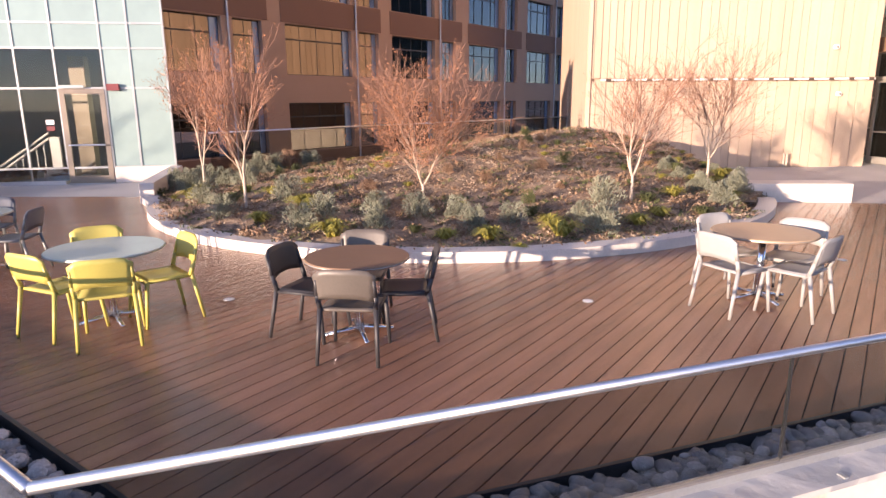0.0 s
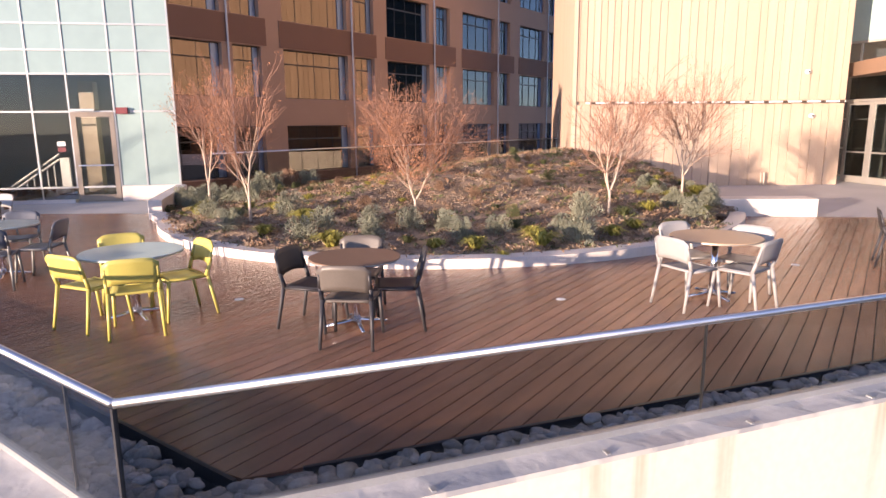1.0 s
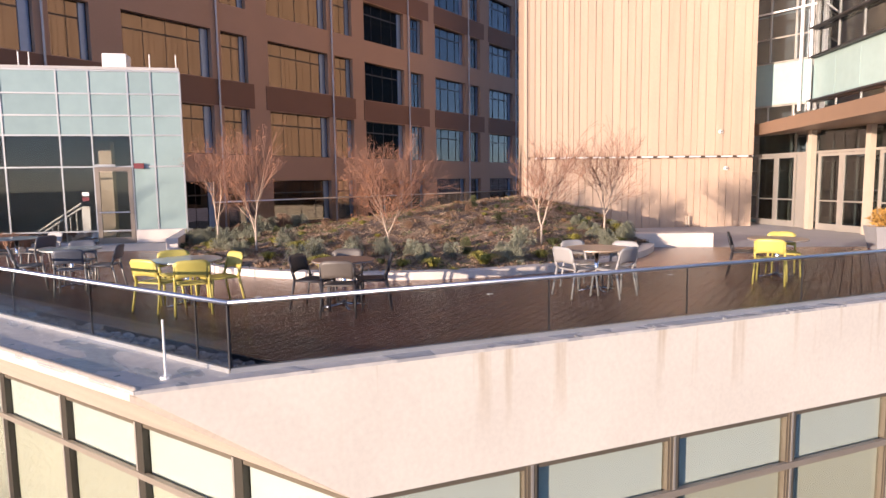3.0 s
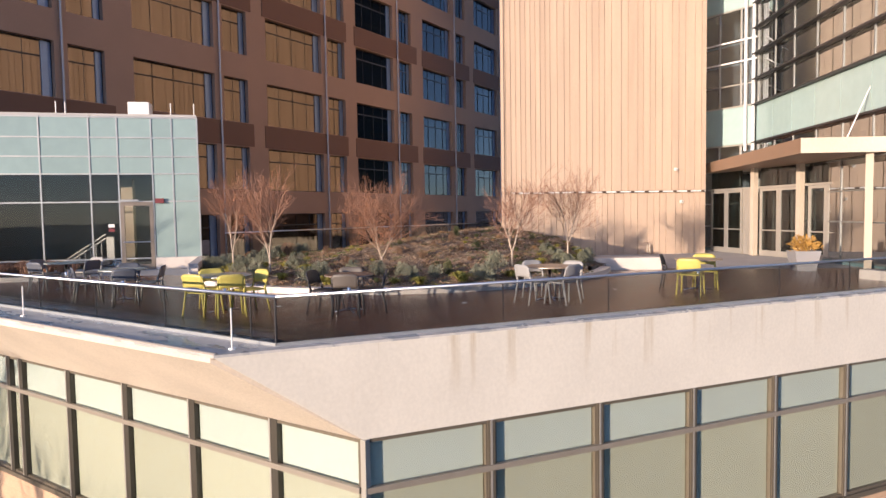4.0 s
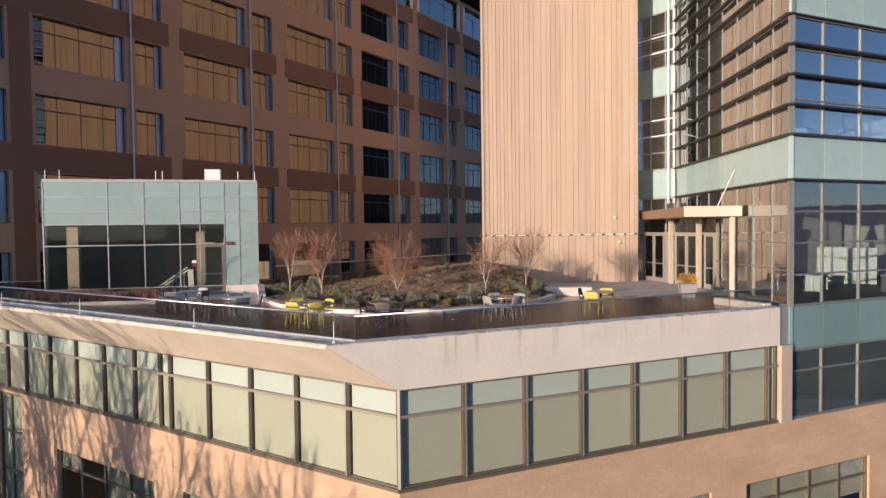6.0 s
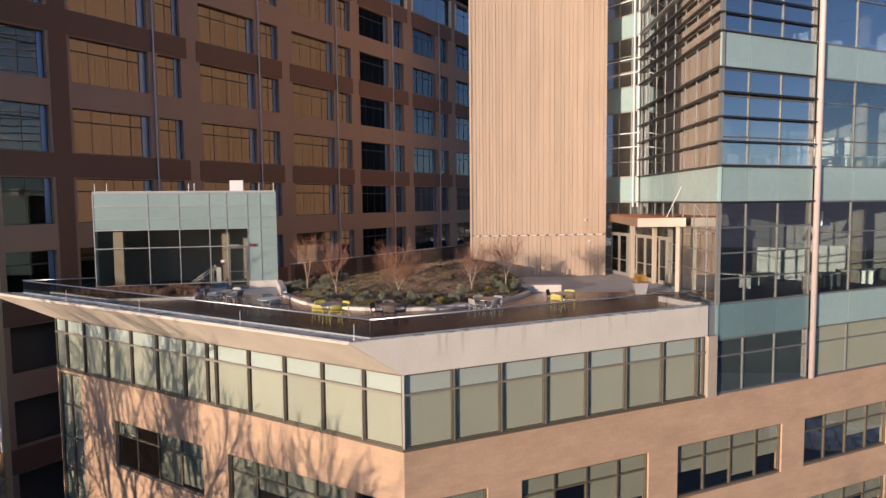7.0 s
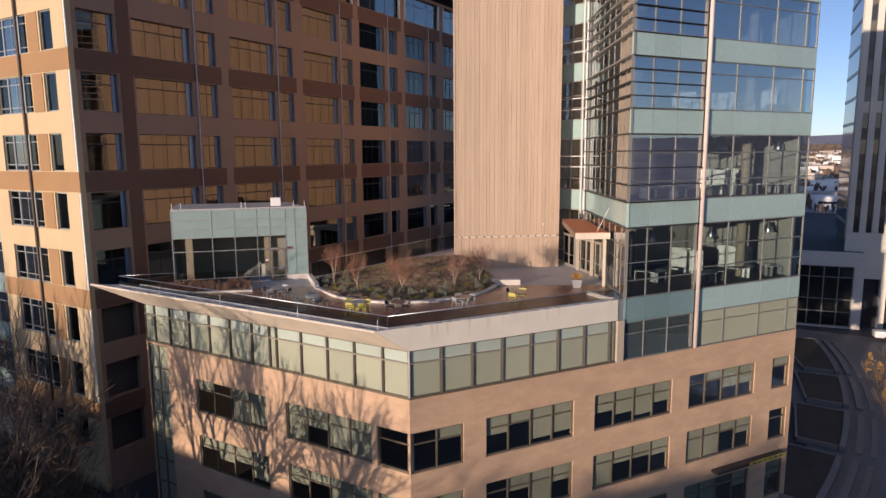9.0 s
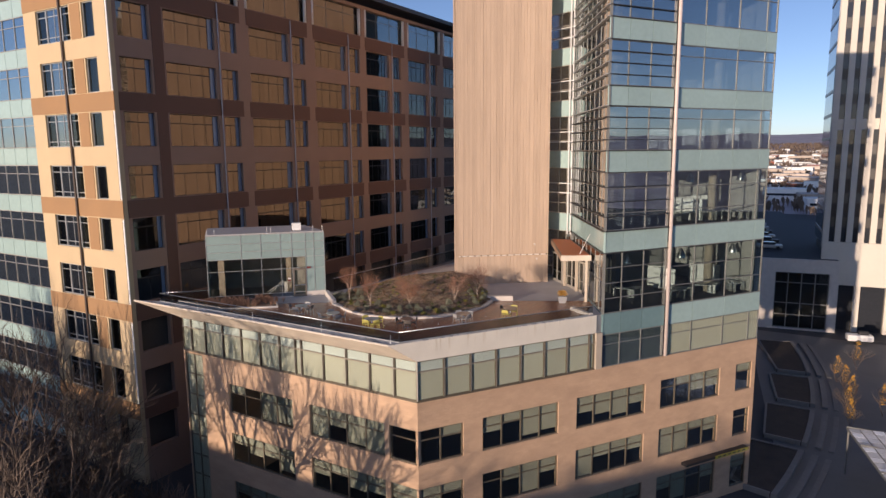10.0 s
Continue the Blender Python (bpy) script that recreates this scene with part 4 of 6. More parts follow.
for a, b in ((0.15, 2.3), (3.38, 5.5), (5.95, 7.65)):
    k = 2
    for i in range(k):
        u, v = a + (b - a) * i / k, a + (b - a) * (i + 1) / k
        bm = bmesh.new()
        for c, sz in (((u + 0.06, 0, 1.33), (0.11, 0.06, 2.66)), ((v - 0.06, 0, 1.33), (0.11, 0.06, 2.66)), (((u + v) / 2, 0, 2.61), (v - u, 0.055, 0.10)), (((u + v) / 2, 0, 0.12), (v - u, 0.055, 0.22)), (((u + v) / 2, 0, 1.02), (v - u, 0.05, 0.05))):
            box(bm, c, sz, VF)
        dr = part("door", bm, "finedge", vest)
        pn = part("pane", one(box, ((u + v) / 2, 0.005, 1.39), (v - u - 0.2, 0.012, 2.36), VF), "darkglass", dr)
        pn.visible_shadow = False
        part("push_bar", one(tube, VF @ Vector((u + 0.10, -0.07, 1.02)), VF @ Vector((v - 0.10, -0.07, 1.02)), 0.016), "finedge", dr)
    tp = part("transom_pane", one(box, ((a + b) / 2, 0.005, 3.1), (b - a - 0.05, 0.012, 0.72), VF), "darkglass", vest)
    tp.visible_shadow = False
part("head", one(box, (VL / 2, 0, 2.71), (VL, 0.12, 0.08), VF), "finedge", vest)
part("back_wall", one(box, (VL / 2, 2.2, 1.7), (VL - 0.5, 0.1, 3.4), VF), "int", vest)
part("stay", one(tube, (3.0, 18.6, 3.92), (3.6, 19.4, 5.6), 0.02), "white", vest)
# recessed glazing between shaft and glass tower
RFc = plane_frame(-3.6, 27.7, 3.1, -1.2)
rec = tagged(empty("recessed_glazing"), "recessed curtain wall between the clay tower and glass tower", "curtain wall")
for c, d in bands:
    part("spandrel", one(box, (1.65, 0.05, (c + d) / 2), (3.2, 0.1, d - c), RFc), "teal", rec)
zs2 = [(bands[i][1], bands[i + 1][0]) for i in range(len(bands) - 1)]
for c, d in zs2:
    window(rec, RFc, 0.05, 3.25, c + 0.01, d - 0.01, [1.6, 2.6], [c + 1.0, c + 2.0], "skyglass", "finedge", 0.05, 0.06, md=0.06)
part("back_wall", one(box, (1.65, 1.4, 14.0), (3.2, 0.1, 34.0), RFc), "office", rec)
for q in (2.92, 3.28):
    part("post", one(box, (q, -0.14, 17.4), (0.09, 0.09, 26.0), RFc), "white", rec)
for c, d in zs2[1:]:
    for z in (d - 1.45, d - 2.35):
        part("rail", one(box, (1.8, -0.2, z), (3.3, 0.05, 0.06), RFc), "white", rec)

# ---- chairs and tables ----


def make_chair(frame_mat, seat_mat, label):
    ch = tagged(empty("chair"), label, "chair")
    # seat: a dished panel
    bm = bmesh.new()
    N = 6
    top = [[bm.verts.new((-0.22 + 0.44 * i / N, -0.21 + 0.42 * j / N, 0.455 - 0.018 * math.sin(math.pi * i / N) * math.sin(math.pi * j / N) - (0.02 if j == N else 0))) for j in range(N + 1)] for i in range(N + 1)]
    low = [[bm.verts.new((v.co.x, v.co.y, v.co.z - 0.022)) for v in r] for r in top]
    for i in range(N):
        for j in range(N):
            bm.faces.new((top[i][j], top[i + 1][j], top[i + 1][j + 1], top[i][j + 1]))
            bm.faces.new((low[i][j + 1], low[i + 1][j + 1], low[i + 1][j], low[i][j]))
    for i in range(N):
        bm.faces.new((low[i][0], low[i + 1][0], top[i + 1][0], top[i][0]))
        bm.faces.new((top[i][N], top[i + 1][N], low[i + 1][N], low[i][N]))
        bm.faces.new((top[0][i], top[0][i + 1], low[0][i + 1], low[0][i]))
        bm.faces.new((low[N][i], low[N][i + 1], top[N][i + 1], top[N][i]))
    part("seat", bm, seat_mat, ch, smooth=True)
    # backrest: curved panel with rounded top corners, behind (-y side)
    bm = bmesh.new()
    NX, NZ = 8, 5
    g = []
    for side in (0, 1):
        rows_ = []
        for i in range(NX + 1):
            u = -1 + 2 * i / NX
            r = []
            for j in range(NZ + 1):
                w = j / NZ
                half = 0.252 - 0.018 * (1 - w)
                z = 0.535 + (0.275 - 0.055 * abs(u) ** 6) * w + 0.03 * (1 - w) * (1 - u * u)
                y = -0.235 - 0.05 * w - 0.035 * (1 - u * u) - side * 0.018
                r.append(bm.verts.new((u * half, y, z)))
            rows_.append(r)
        g.append(rows_)
    for i in range(NX):
        for j in range(NZ):
            bm.faces.new((g[0][i][j], g[0][i][j + 1], g[0][i + 1][j + 1], g[0][i + 1][j]))
            bm.faces.new((g[1][i][j], g[1][i + 1][j], g[1][i + 1][j + 1], g[1][i][j + 1]))
        for j in (0, NZ):
            q = (g[0][i][j], g[0][i + 1][j], g[1][i + 1][j], g[1][i][j])
            bm.faces.new(q if j == 0 else q[::-1])
    for j in range(NZ):
        for i in (0, NX):
            q = (g[0][i][j], g[1][i][j], g[1][i][j + 1], g[0][i][j + 1])
            bm.faces.new(q if i == 0 else q[::-1])
    part("backrest", bm, seat_mat, ch, smooth=True)
    for sx in (-1, 1):
        part("leg", one(tube, (sx * 0.225, 0.20, 0.45), (sx * 0.245, 0.25, 0.0), 0.021, 0.015), frame_mat, ch, smooth=True)
        part("leg", one(tube, (sx * 0.23, -0.215, 0.46), (sx * 0.25, -0.30, 0.0), 0.021, 0.015), frame_mat, ch, smooth=True)
        bm = bmesh.new()
        tube(bm, (sx * 0.23, -0.205, 0.44), (sx * 0.236, -0.25, 0.58), 0.022, 0.02)
        tube(bm, (sx * 0.236, -0.25, 0.58), (sx * 0.232, -0.285, 0.72), 0.02, 0.014)
        part("upright", bm, frame_mat, ch, smooth=True)
        part("side_rail", one(tube, (sx * 0.225, 0.20, 0.437), (sx * 0.23, -0.215, 0.437), 0.014), frame_mat, ch, smooth=True)
    part("front_rail", one(tube, (-0.225, 0.20, 0.437), (0.225, 0.20, 0.437), 0.014), frame_mat, ch, smooth=True)
    return ch


def make_table(dia, top_mat, label):
    tb = tagged(empty("cafe_table"), label, "table")
    bm = bmesh.new()
    r = dia / 2
    prof = ((0.0, 0.712), (r - 0.012, 0.712), (r, 0.720), (r, 0.732), (r - 0.008, 0.74), (0.0, 0.74))
    n = 40
    rings = [[bm.verts.new((a * math.cos(2 * math.pi * i / n), a * math.sin(2 * math.pi * i / n), z)) for i in range(n)] for a, z in prof[1:-1]]
    for p, q in zip(rings, rings[1:]):
        for i in range(n):
            bm.faces.new((p[i], p[(i + 1) % n], q[(i + 1) % n], q[i]))
    bm.faces.new(rings[0][::-1])
    bm.faces.new(rings[-1])
    part("tabletop", bm, top_mat, tb)
    part("edge_band", one(tube, (0, 0, 0.722), (0, 0, 0.731), r + 0.003, n=40, cap=False), "alu", tb)
    part("pole", one(tube, (0, 0, 0.03), (0, 0, 0.71), 0.038, n=16), "chrome", tb, smooth=True)
    part("top_plate", one(box, (0, 0, 0.704), (0.3, 0.3, 0.014)), "dark", tb)
    for i in range(4):
        a = math.radians(20 + 90 * i)
        c, s = math.cos(a), math.sin(a)
        bm = bmesh.new()
        tube(bm, (0.02 * c, 0.02 * s, 0.075), (0.30 * c, 0.30 * s, 0.035), 0.03, 0.018)
        tube(bm, (0.30 * c, 0.30 * s, 0.05), (0.30 * c, 0.30 * s, 0.022), 0.02, 0.024)
        part("foot", bm, "chrome", tb, smooth=True)
    return tb


CH = {
    "y": make_chair("yellow", "yellow", "bright yellow metal cafe chair on the deck"),
    "c": make_chair("charcoal", "charcoal", "charcoal plastic cafe chair on the deck"),
    "b": make_chair("charcoal", "brownplas", "brown-grey plastic cafe chair with dark legs"),
    "w": make_chair("lgrey", "lgrey", "light grey plastic cafe chair on the deck"),
    "s": make_chair("mull", "sgrey", "slate grey plastic cafe chair with grey legs"),
}
used = set()


def put_chair(kind, m, group):
    if kind in used:
        ob = copy_thing(CH[kind], m)
    else:
        ob = CH[kind]
        ob.matrix_world = m
        used.add(kind)
    tagged(ob, group=group)


def place_chair(kind, cx, cy, ang, dist, group, twist=0.0):
    """A chair at a table, dist metres from its middle."""
    a = math.radians(ang)
    put_chair(kind, pose(cx + dist * math.cos(a), cy + dist * math.sin(a), 0.022, 0, 0, ang + 90 + twist), group)


def stand_chair(kind, ax, ay, bx, by, cx, cy, group):
    """A chair whose rear feet stand at a and b, facing the table at c."""
    d = Vector((bx - ax, by - ay, 0)).normalized()
    n = Vector((-d.y, d.x, 0))
    mid = Vector(((ax + bx) / 2, (ay + by) / 2, 0))
    if n.dot(Vector((cx, cy, 0)) - mid) < 0:
        n = -n
    o = mid + n * 0.30
    put_chair(kind, pose(o.x, o.y, 0.022, 0, 0, math.degrees(math.atan2(-n.x, n.y))), group)


TB = {
    "f": make_table(1.05, "ftop", "round cafe table with a frosted greenish top and chrome foot"),
    "d": make_table(0.93, "woodtop", "round brown laminate cafe table with a chrome foot"),
    "t": make_table(1.03, "tantop", "round pale wood cafe table with a chrome foot"),
    "g": make_table(1.0, "ftop", "round grey cafe table with a chrome foot"),
}
tused = set()
SETS = (
    ("f", -6.88, 3.68, "chairs round the frosted table", (("y", -6.29, 3.07, -6.03, 3.49), ("y", -7.17, 2.93, -6.66, 3.04), ("y", -6.29, 4.28, -6.78, 4.37), ("y", -7.76, 3.76, -7.57, 4.18))),
    ("d", -4.67, 4.81, "chairs round the brown table", (("b", -4.45, 4.09, -4.03, 4.34), ("c", -5.28, 4.29, -5.42, 4.75), ("c", -3.98, 5.08, -4.29, 5.46), ("b", -5.39, 5.33, -4.99, 5.60))),
    ("t", -1.97, 8.02, "chairs round the pale wood table", (("w", -2.49, 7.40, -2.04, 7.16), ("w", -1.38, 7.48, -1.26, 7.97), ("w", -2.69, 8.24, -2.46, 8.62), ("w", -1.90, 8.65, -1.46, 8.56))),
    ("t", 0.35, 11.05, "chairs round the far table", (("y", 0.10, 10.06, 0.60, 10.08), ("y", 0.10, 11.72, 0.55, 11.86), ("c", -0.50, 11.02, -0.56, 11.52))),
    ("g", -10.30, 3.62, "chairs round the grey table", (("s", -9.57, 2.94, -9.29, 3.37), ("s", -9.37, 3.94, -9.72, 4.30), ("s", -11.25, 2.98, -10.80, 2.80), ("s", -11.2, 4.0, -10.9, 4.4))),
)
for kind, cx, cy, grp, chairs in SETS:
    m = pose(cx, cy, 0.022, 0, 0, cx * 31)
    if kind in tused:
        tagged(copy_thing(TB[kind], m), group="cafe tables on the deck")
    else:
        TB[kind].matrix_world = m
        tagged(TB[kind], group="cafe tables on the deck")
        tused.add(kind)
    for c, ax, ay, bx, by in chairs:
        stand_chair(c, ax, ay, bx, by, cx, cy, grp)
tagged(copy_thing(TB["g"], pose(-13.95, 4.2, 0.022, 0, 0, 73)), group="cafe tables on the deck")
for c, ang in (("s", -75), ("s", 15), ("w", 100), ("s", 200)):
    place_chair(c, -13.95, 4.2, ang, 0.62, "chairs round the table by the grass bed")

# deck lights, flush
for x, y in ((-6.57, 4.76), (-3.4, 6.94), (-1.43, 10.53), (-9.8, 4.9)):
    dl = tagged(empty("deck_light", x, y, 0.022), "small round steel light set flush in the deck", "deck light", group="lights in the deck")
    part("ring", one(tube, (0, 0, 0), (0, 0, 0.002), 0.06, n=18), "alu", dl)
    part("lens", one(tube, (0, 0, 0.002), (0, 0, 0.0035), 0.052, n=18), "white", dl)

# ---- pot with a yellow shrub by the entrance ----
pot = tagged(empty("plant_pot", 2.0, 17.45, -0.01, 25), "square grey concrete pot with a dry yellow shrub", "plant pot")
bm = bmesh.new()
lo = [bm.verts.new((x * 0.25, y * 0.25, 0)) for x, y in ((-1, -1), (1, -1), (1, 1), (-1, 1))]
hi = [bm.verts.new((x * 0.36, y * 0.36, 0.62)) for x, y in ((-1, -1), (1, -1), (1, 1), (-1, 1))]
inn = [bm.verts.new((x * 0.31, y * 0.31, 0.62)) for x, y in ((-1, -1), (1, -1), (1, 1), (-1, 1))]
bot = [bm.verts.new((x * 0.30, y * 0.30, 0.54)) for x, y in ((-1, -1), (1, -1), (1, 1), (-1, 1))]
bm.faces.new(lo[::-1])
bm.faces.new(bot)
for i in range(4):
    j = (i + 1) % 4
    bm.faces.new((lo[i], lo[j], hi[j], hi[i]))
    bm.faces.new((hi[i], hi[j], inn[j], inn[i]))
    bm.faces.new((inn[i], inn[j], bot[j], bot[i]))
M["potgrey"] = mat("grey_cast_stone", (0.27, 0.265, 0.27), 0.8, var=0.12, scale=2.0)
part("pot", bm, "potgrey", pot)


def leaf(bm, p, d, length, width, r):
    """One narrow folded leaf from p along d."""
    d = Vector(d).normalized()
    s = d.cross(Vector((r.uniform(-1, 1), r.uniform(-1, 1), r.uniform(-0.3, 1)))).normalized() * width
    p = Vector(p)
    mid = p + d * length * 0.55 + Vector((0, 0, 0.06 * length))
    tip = p + d * length - Vector((0, 0, 0.12 * length))
    a, b, c, e = bm.verts.new(p), bm.verts.new(mid + s), bm.verts.new(tip), bm.verts.new(mid - s)
    bm.faces.new((a, b, c))
    bm.faces.new((a, c, e))


def bush(bm, r, rad, h, count, ll, lw, up=0.5):
    """A rounded, ragged clump of small leaves on thin stems."""
    for i in range(count):
        a, q = r.uniform(0, 6.283), r.random() ** 0.6
        z = r.random() ** 0.7
        edge = math.sqrt(max(0.05, 1 - (z - 0.25) ** 2 * 1.4))
        lump = 0.8 + 0.3 * math.sin(3 * a + rad * 40) + r.uniform(-0.12, 0.12)
        p = (rad * q * edge * lump * math.cos(a), rad * q * edge * lump * math.sin(a), h * z * (0.85 + 0.25 * math.sin(2 * a + h * 30)))
        d = (math.cos(a) * q + r.uniform(-0.5, 0.5), math.sin(a) * q + r.uniform(-0.5, 0.5), up + r.uniform(-0.2, 0.6))
        leaf(bm, p, d, ll * r.uniform(0.6, 1.3), lw * r.uniform(0.7, 1.2), r)


bm = bmesh.new()
M["leaf_potted"] = mat("amber_shrub_leaf", (0.40, 0.22, 0.045), 0.75, var=0.3, scale=8)
bush(bm, random.Random(3), 0.40, 0.46, 520, 0.14, 0.02)
for v in bm.verts:
    v.co.z += 0.55
part("shrub", bm, "leaf_potted", pot)

# ---- planting on the mound ----


def grass_tuft(bm, r, rad, h, count, w=0.012):
    for i in range(count):
        a = r.uniform(0, 6.283)
        lean = r.uniform(0.2, 1.0)
        p0 = Vector((r.uniform(-0.05, 0.05), r.uniform(-0.05, 0.05), 0))
        d = Vector((math.cos(a), math.sin(a), 0))
        s = Vector((-d.y, d.x, 0)) * w
        hh = h * r.uniform(0.7, 1.15)
        p1 = p0 + d * rad * lean * 0.45 + Vector((0, 0, hh * 0.75))
        p2 = p0 + d * rad * lean + Vector((0, 0, hh * (1.0 - 0.55 * lean)))
        v = [bm.verts.new(q) for q in (p0 - s, p0 + s, p1 + s, p1 - s, p2)]
        bm.faces.new((v[0], v[1], v[2], v[3]))
        bm.faces.new((v[3], v[2], v[4]))


M["rustgrass"] = mat("rusty_dry_grass", (0.33, 0.185, 0.115), 0.85, var=0.3, scale=5)
M["straw"] = mat("dry_straw", (0.36, 0.22, 0.10), 0.85, var=0.3, scale=6)
r = random.Random(11)
protos = []
for i, (kind, mt, lab) in enumerate((("bush", "leaf_grey", "grey-green lavender-like shrub on the planter's mulch"), ("bush", "leaf_grey", "grey-green lavender-like shrub on the planter's mulch"),
                                      ("bush", "leaf_olive", "low dark olive shrub on the planter's mulch"), ("tuft", "leaf_yellow", "yellow-green strappy grass clump on the mulch"),
                                      ("tuft", "leaf_olive", "dark green strappy grass clump on the mulch"), ("bush", "leaf_dry", "rusty dormant perennial clump on the mulch"), ("tuft", "straw", "dry tan grass clump on the mulch"))):
    bm = bmesh.new()
    if kind == "bush":
        bush(bm, r, 0.29, 0.40, 1500, 0.065, 0.006, 1.0)
    else:
        grass_tuft(bm, r, 0.40, 0.27, 150, 0.011)
    e = tagged(empty("shrub" if kind == "bush" else "grass_clump"), lab, "shrub" if kind == "bush" else "grass")
    part("foliage", bm, mt, e)
    protos.append([e, False])


def plant(i, x, y, sc, turn):
    e, done = protos[i]
    m = pose(x, y, mound(x, y) - 0.03, 0, 0, turn)
    if done:
        ob = copy_thing(e, m)
    else:
        e.matrix_world = m
        ob = e
        protos[i][1] = True
    ob.scale = (sc, sc, sc * r.uniform(0.85, 1.15))
    ob["group"] = "planting on the mound"


spots = []
for i in range(400):
    a = math.radians(r.uniform(-135, 25))
    f = 1 - 0.04 - 0.22 * r.random() ** 1.3
    x, y = PC[0] + (PRX - 0.45) * f * math.cos(a), PC[1] + (PRY - 0.45) * f * math.sin(a)
    if not inside(x, y) or any((x - p) ** 2 + (y - q) ** 2 < 0.36 for p, q in spots):
        continue
    spots.append((x, y))
    plant(r.choice((0, 1, 0, 1, 3, 3, 3, 3, 4)), x, y, r.uniform(0.75, 1.15), r.uniform(0, 360))
for i in range(420):
    x, y = r.uniform(-15, -4), r.uniform(7.5, 19)
    if inside(x, y) and not any((x - p) ** 2 + (y - q) ** 2 < 0.3 for p, q in spots):
        spots.append((x, y))
        plant(r.choice((4, 2, 3, 3, 5, 6, 4)), x, y, r.uniform(0.3, 0.6), r.uniform(0, 360))
for i in range(26):
    x, y = r.uniform(-15.4, -13.0), r.uniform(8.2, 12)
    if inside(x, y):
        plant(r.choice((0, 1, 5)), x, y, r.uniform(0.8, 1.15), r.uniform(0, 360))
for i in range(14):
    x, y = r.uniform(-5.6, -3.4), r.uniform(13.5, 17.5)
    if inside(x, y):
        plant(r.choice((0, 1, 3)), x, y, r.uniform(0.5, 0.7), r.uniform(0, 360))


def ground_cover(name, mt, n, seed, ll, lw, lab, lift=0.0):
    rr = random.Random(seed)
    bm = bmesh.new()
    for i in range(n):
        x, y = rr.uniform(-15.6, -2.6), rr.uniform(6.2, 23.5)
        k = noise.noise(Vector((x * 1.4 + seed, y * 1.4, 3.1)))
        if not inside(x, y) or k < -0.06:
            continue
        z = mound(x, y)
        for j in range(5):
            leaf(bm, (x + rr.uniform(-0.06, 0.06), y + rr.uniform(-0.06, 0.06), z - 0.01), (rr.uniform(-1, 1), rr.uniform(-1, 1), rr.uniform(0.05, 0.8) + lift), ll * rr.uniform(0.6, 1.4), lw, rr)
    return tagged(put(name, bm, mt), lab, "ground cover", kind="stuff")


ground_cover("leaf_litter", "litter", 15000, 5, 0.075, 0.014, "brown dead leaves and bark mulch on the mound")
ground_cover("bleached_litter", "pale_litter", 12000, 15, 0.06, 0.011, "bleached leaf litter scattered on the mound")
ground_cover("low_ivy", "leaf_olive", 6500, 8, 0.075, 0.013, "sparse olive ground cover plants on the mound", 0.3)
ground_cover("dry_stems", "leaf_dry", 4600, 9, 0.10, 0.010, "rusty dry stems of dormant ground cover", 0.3)

# ---- small multi-stemmed trees ----


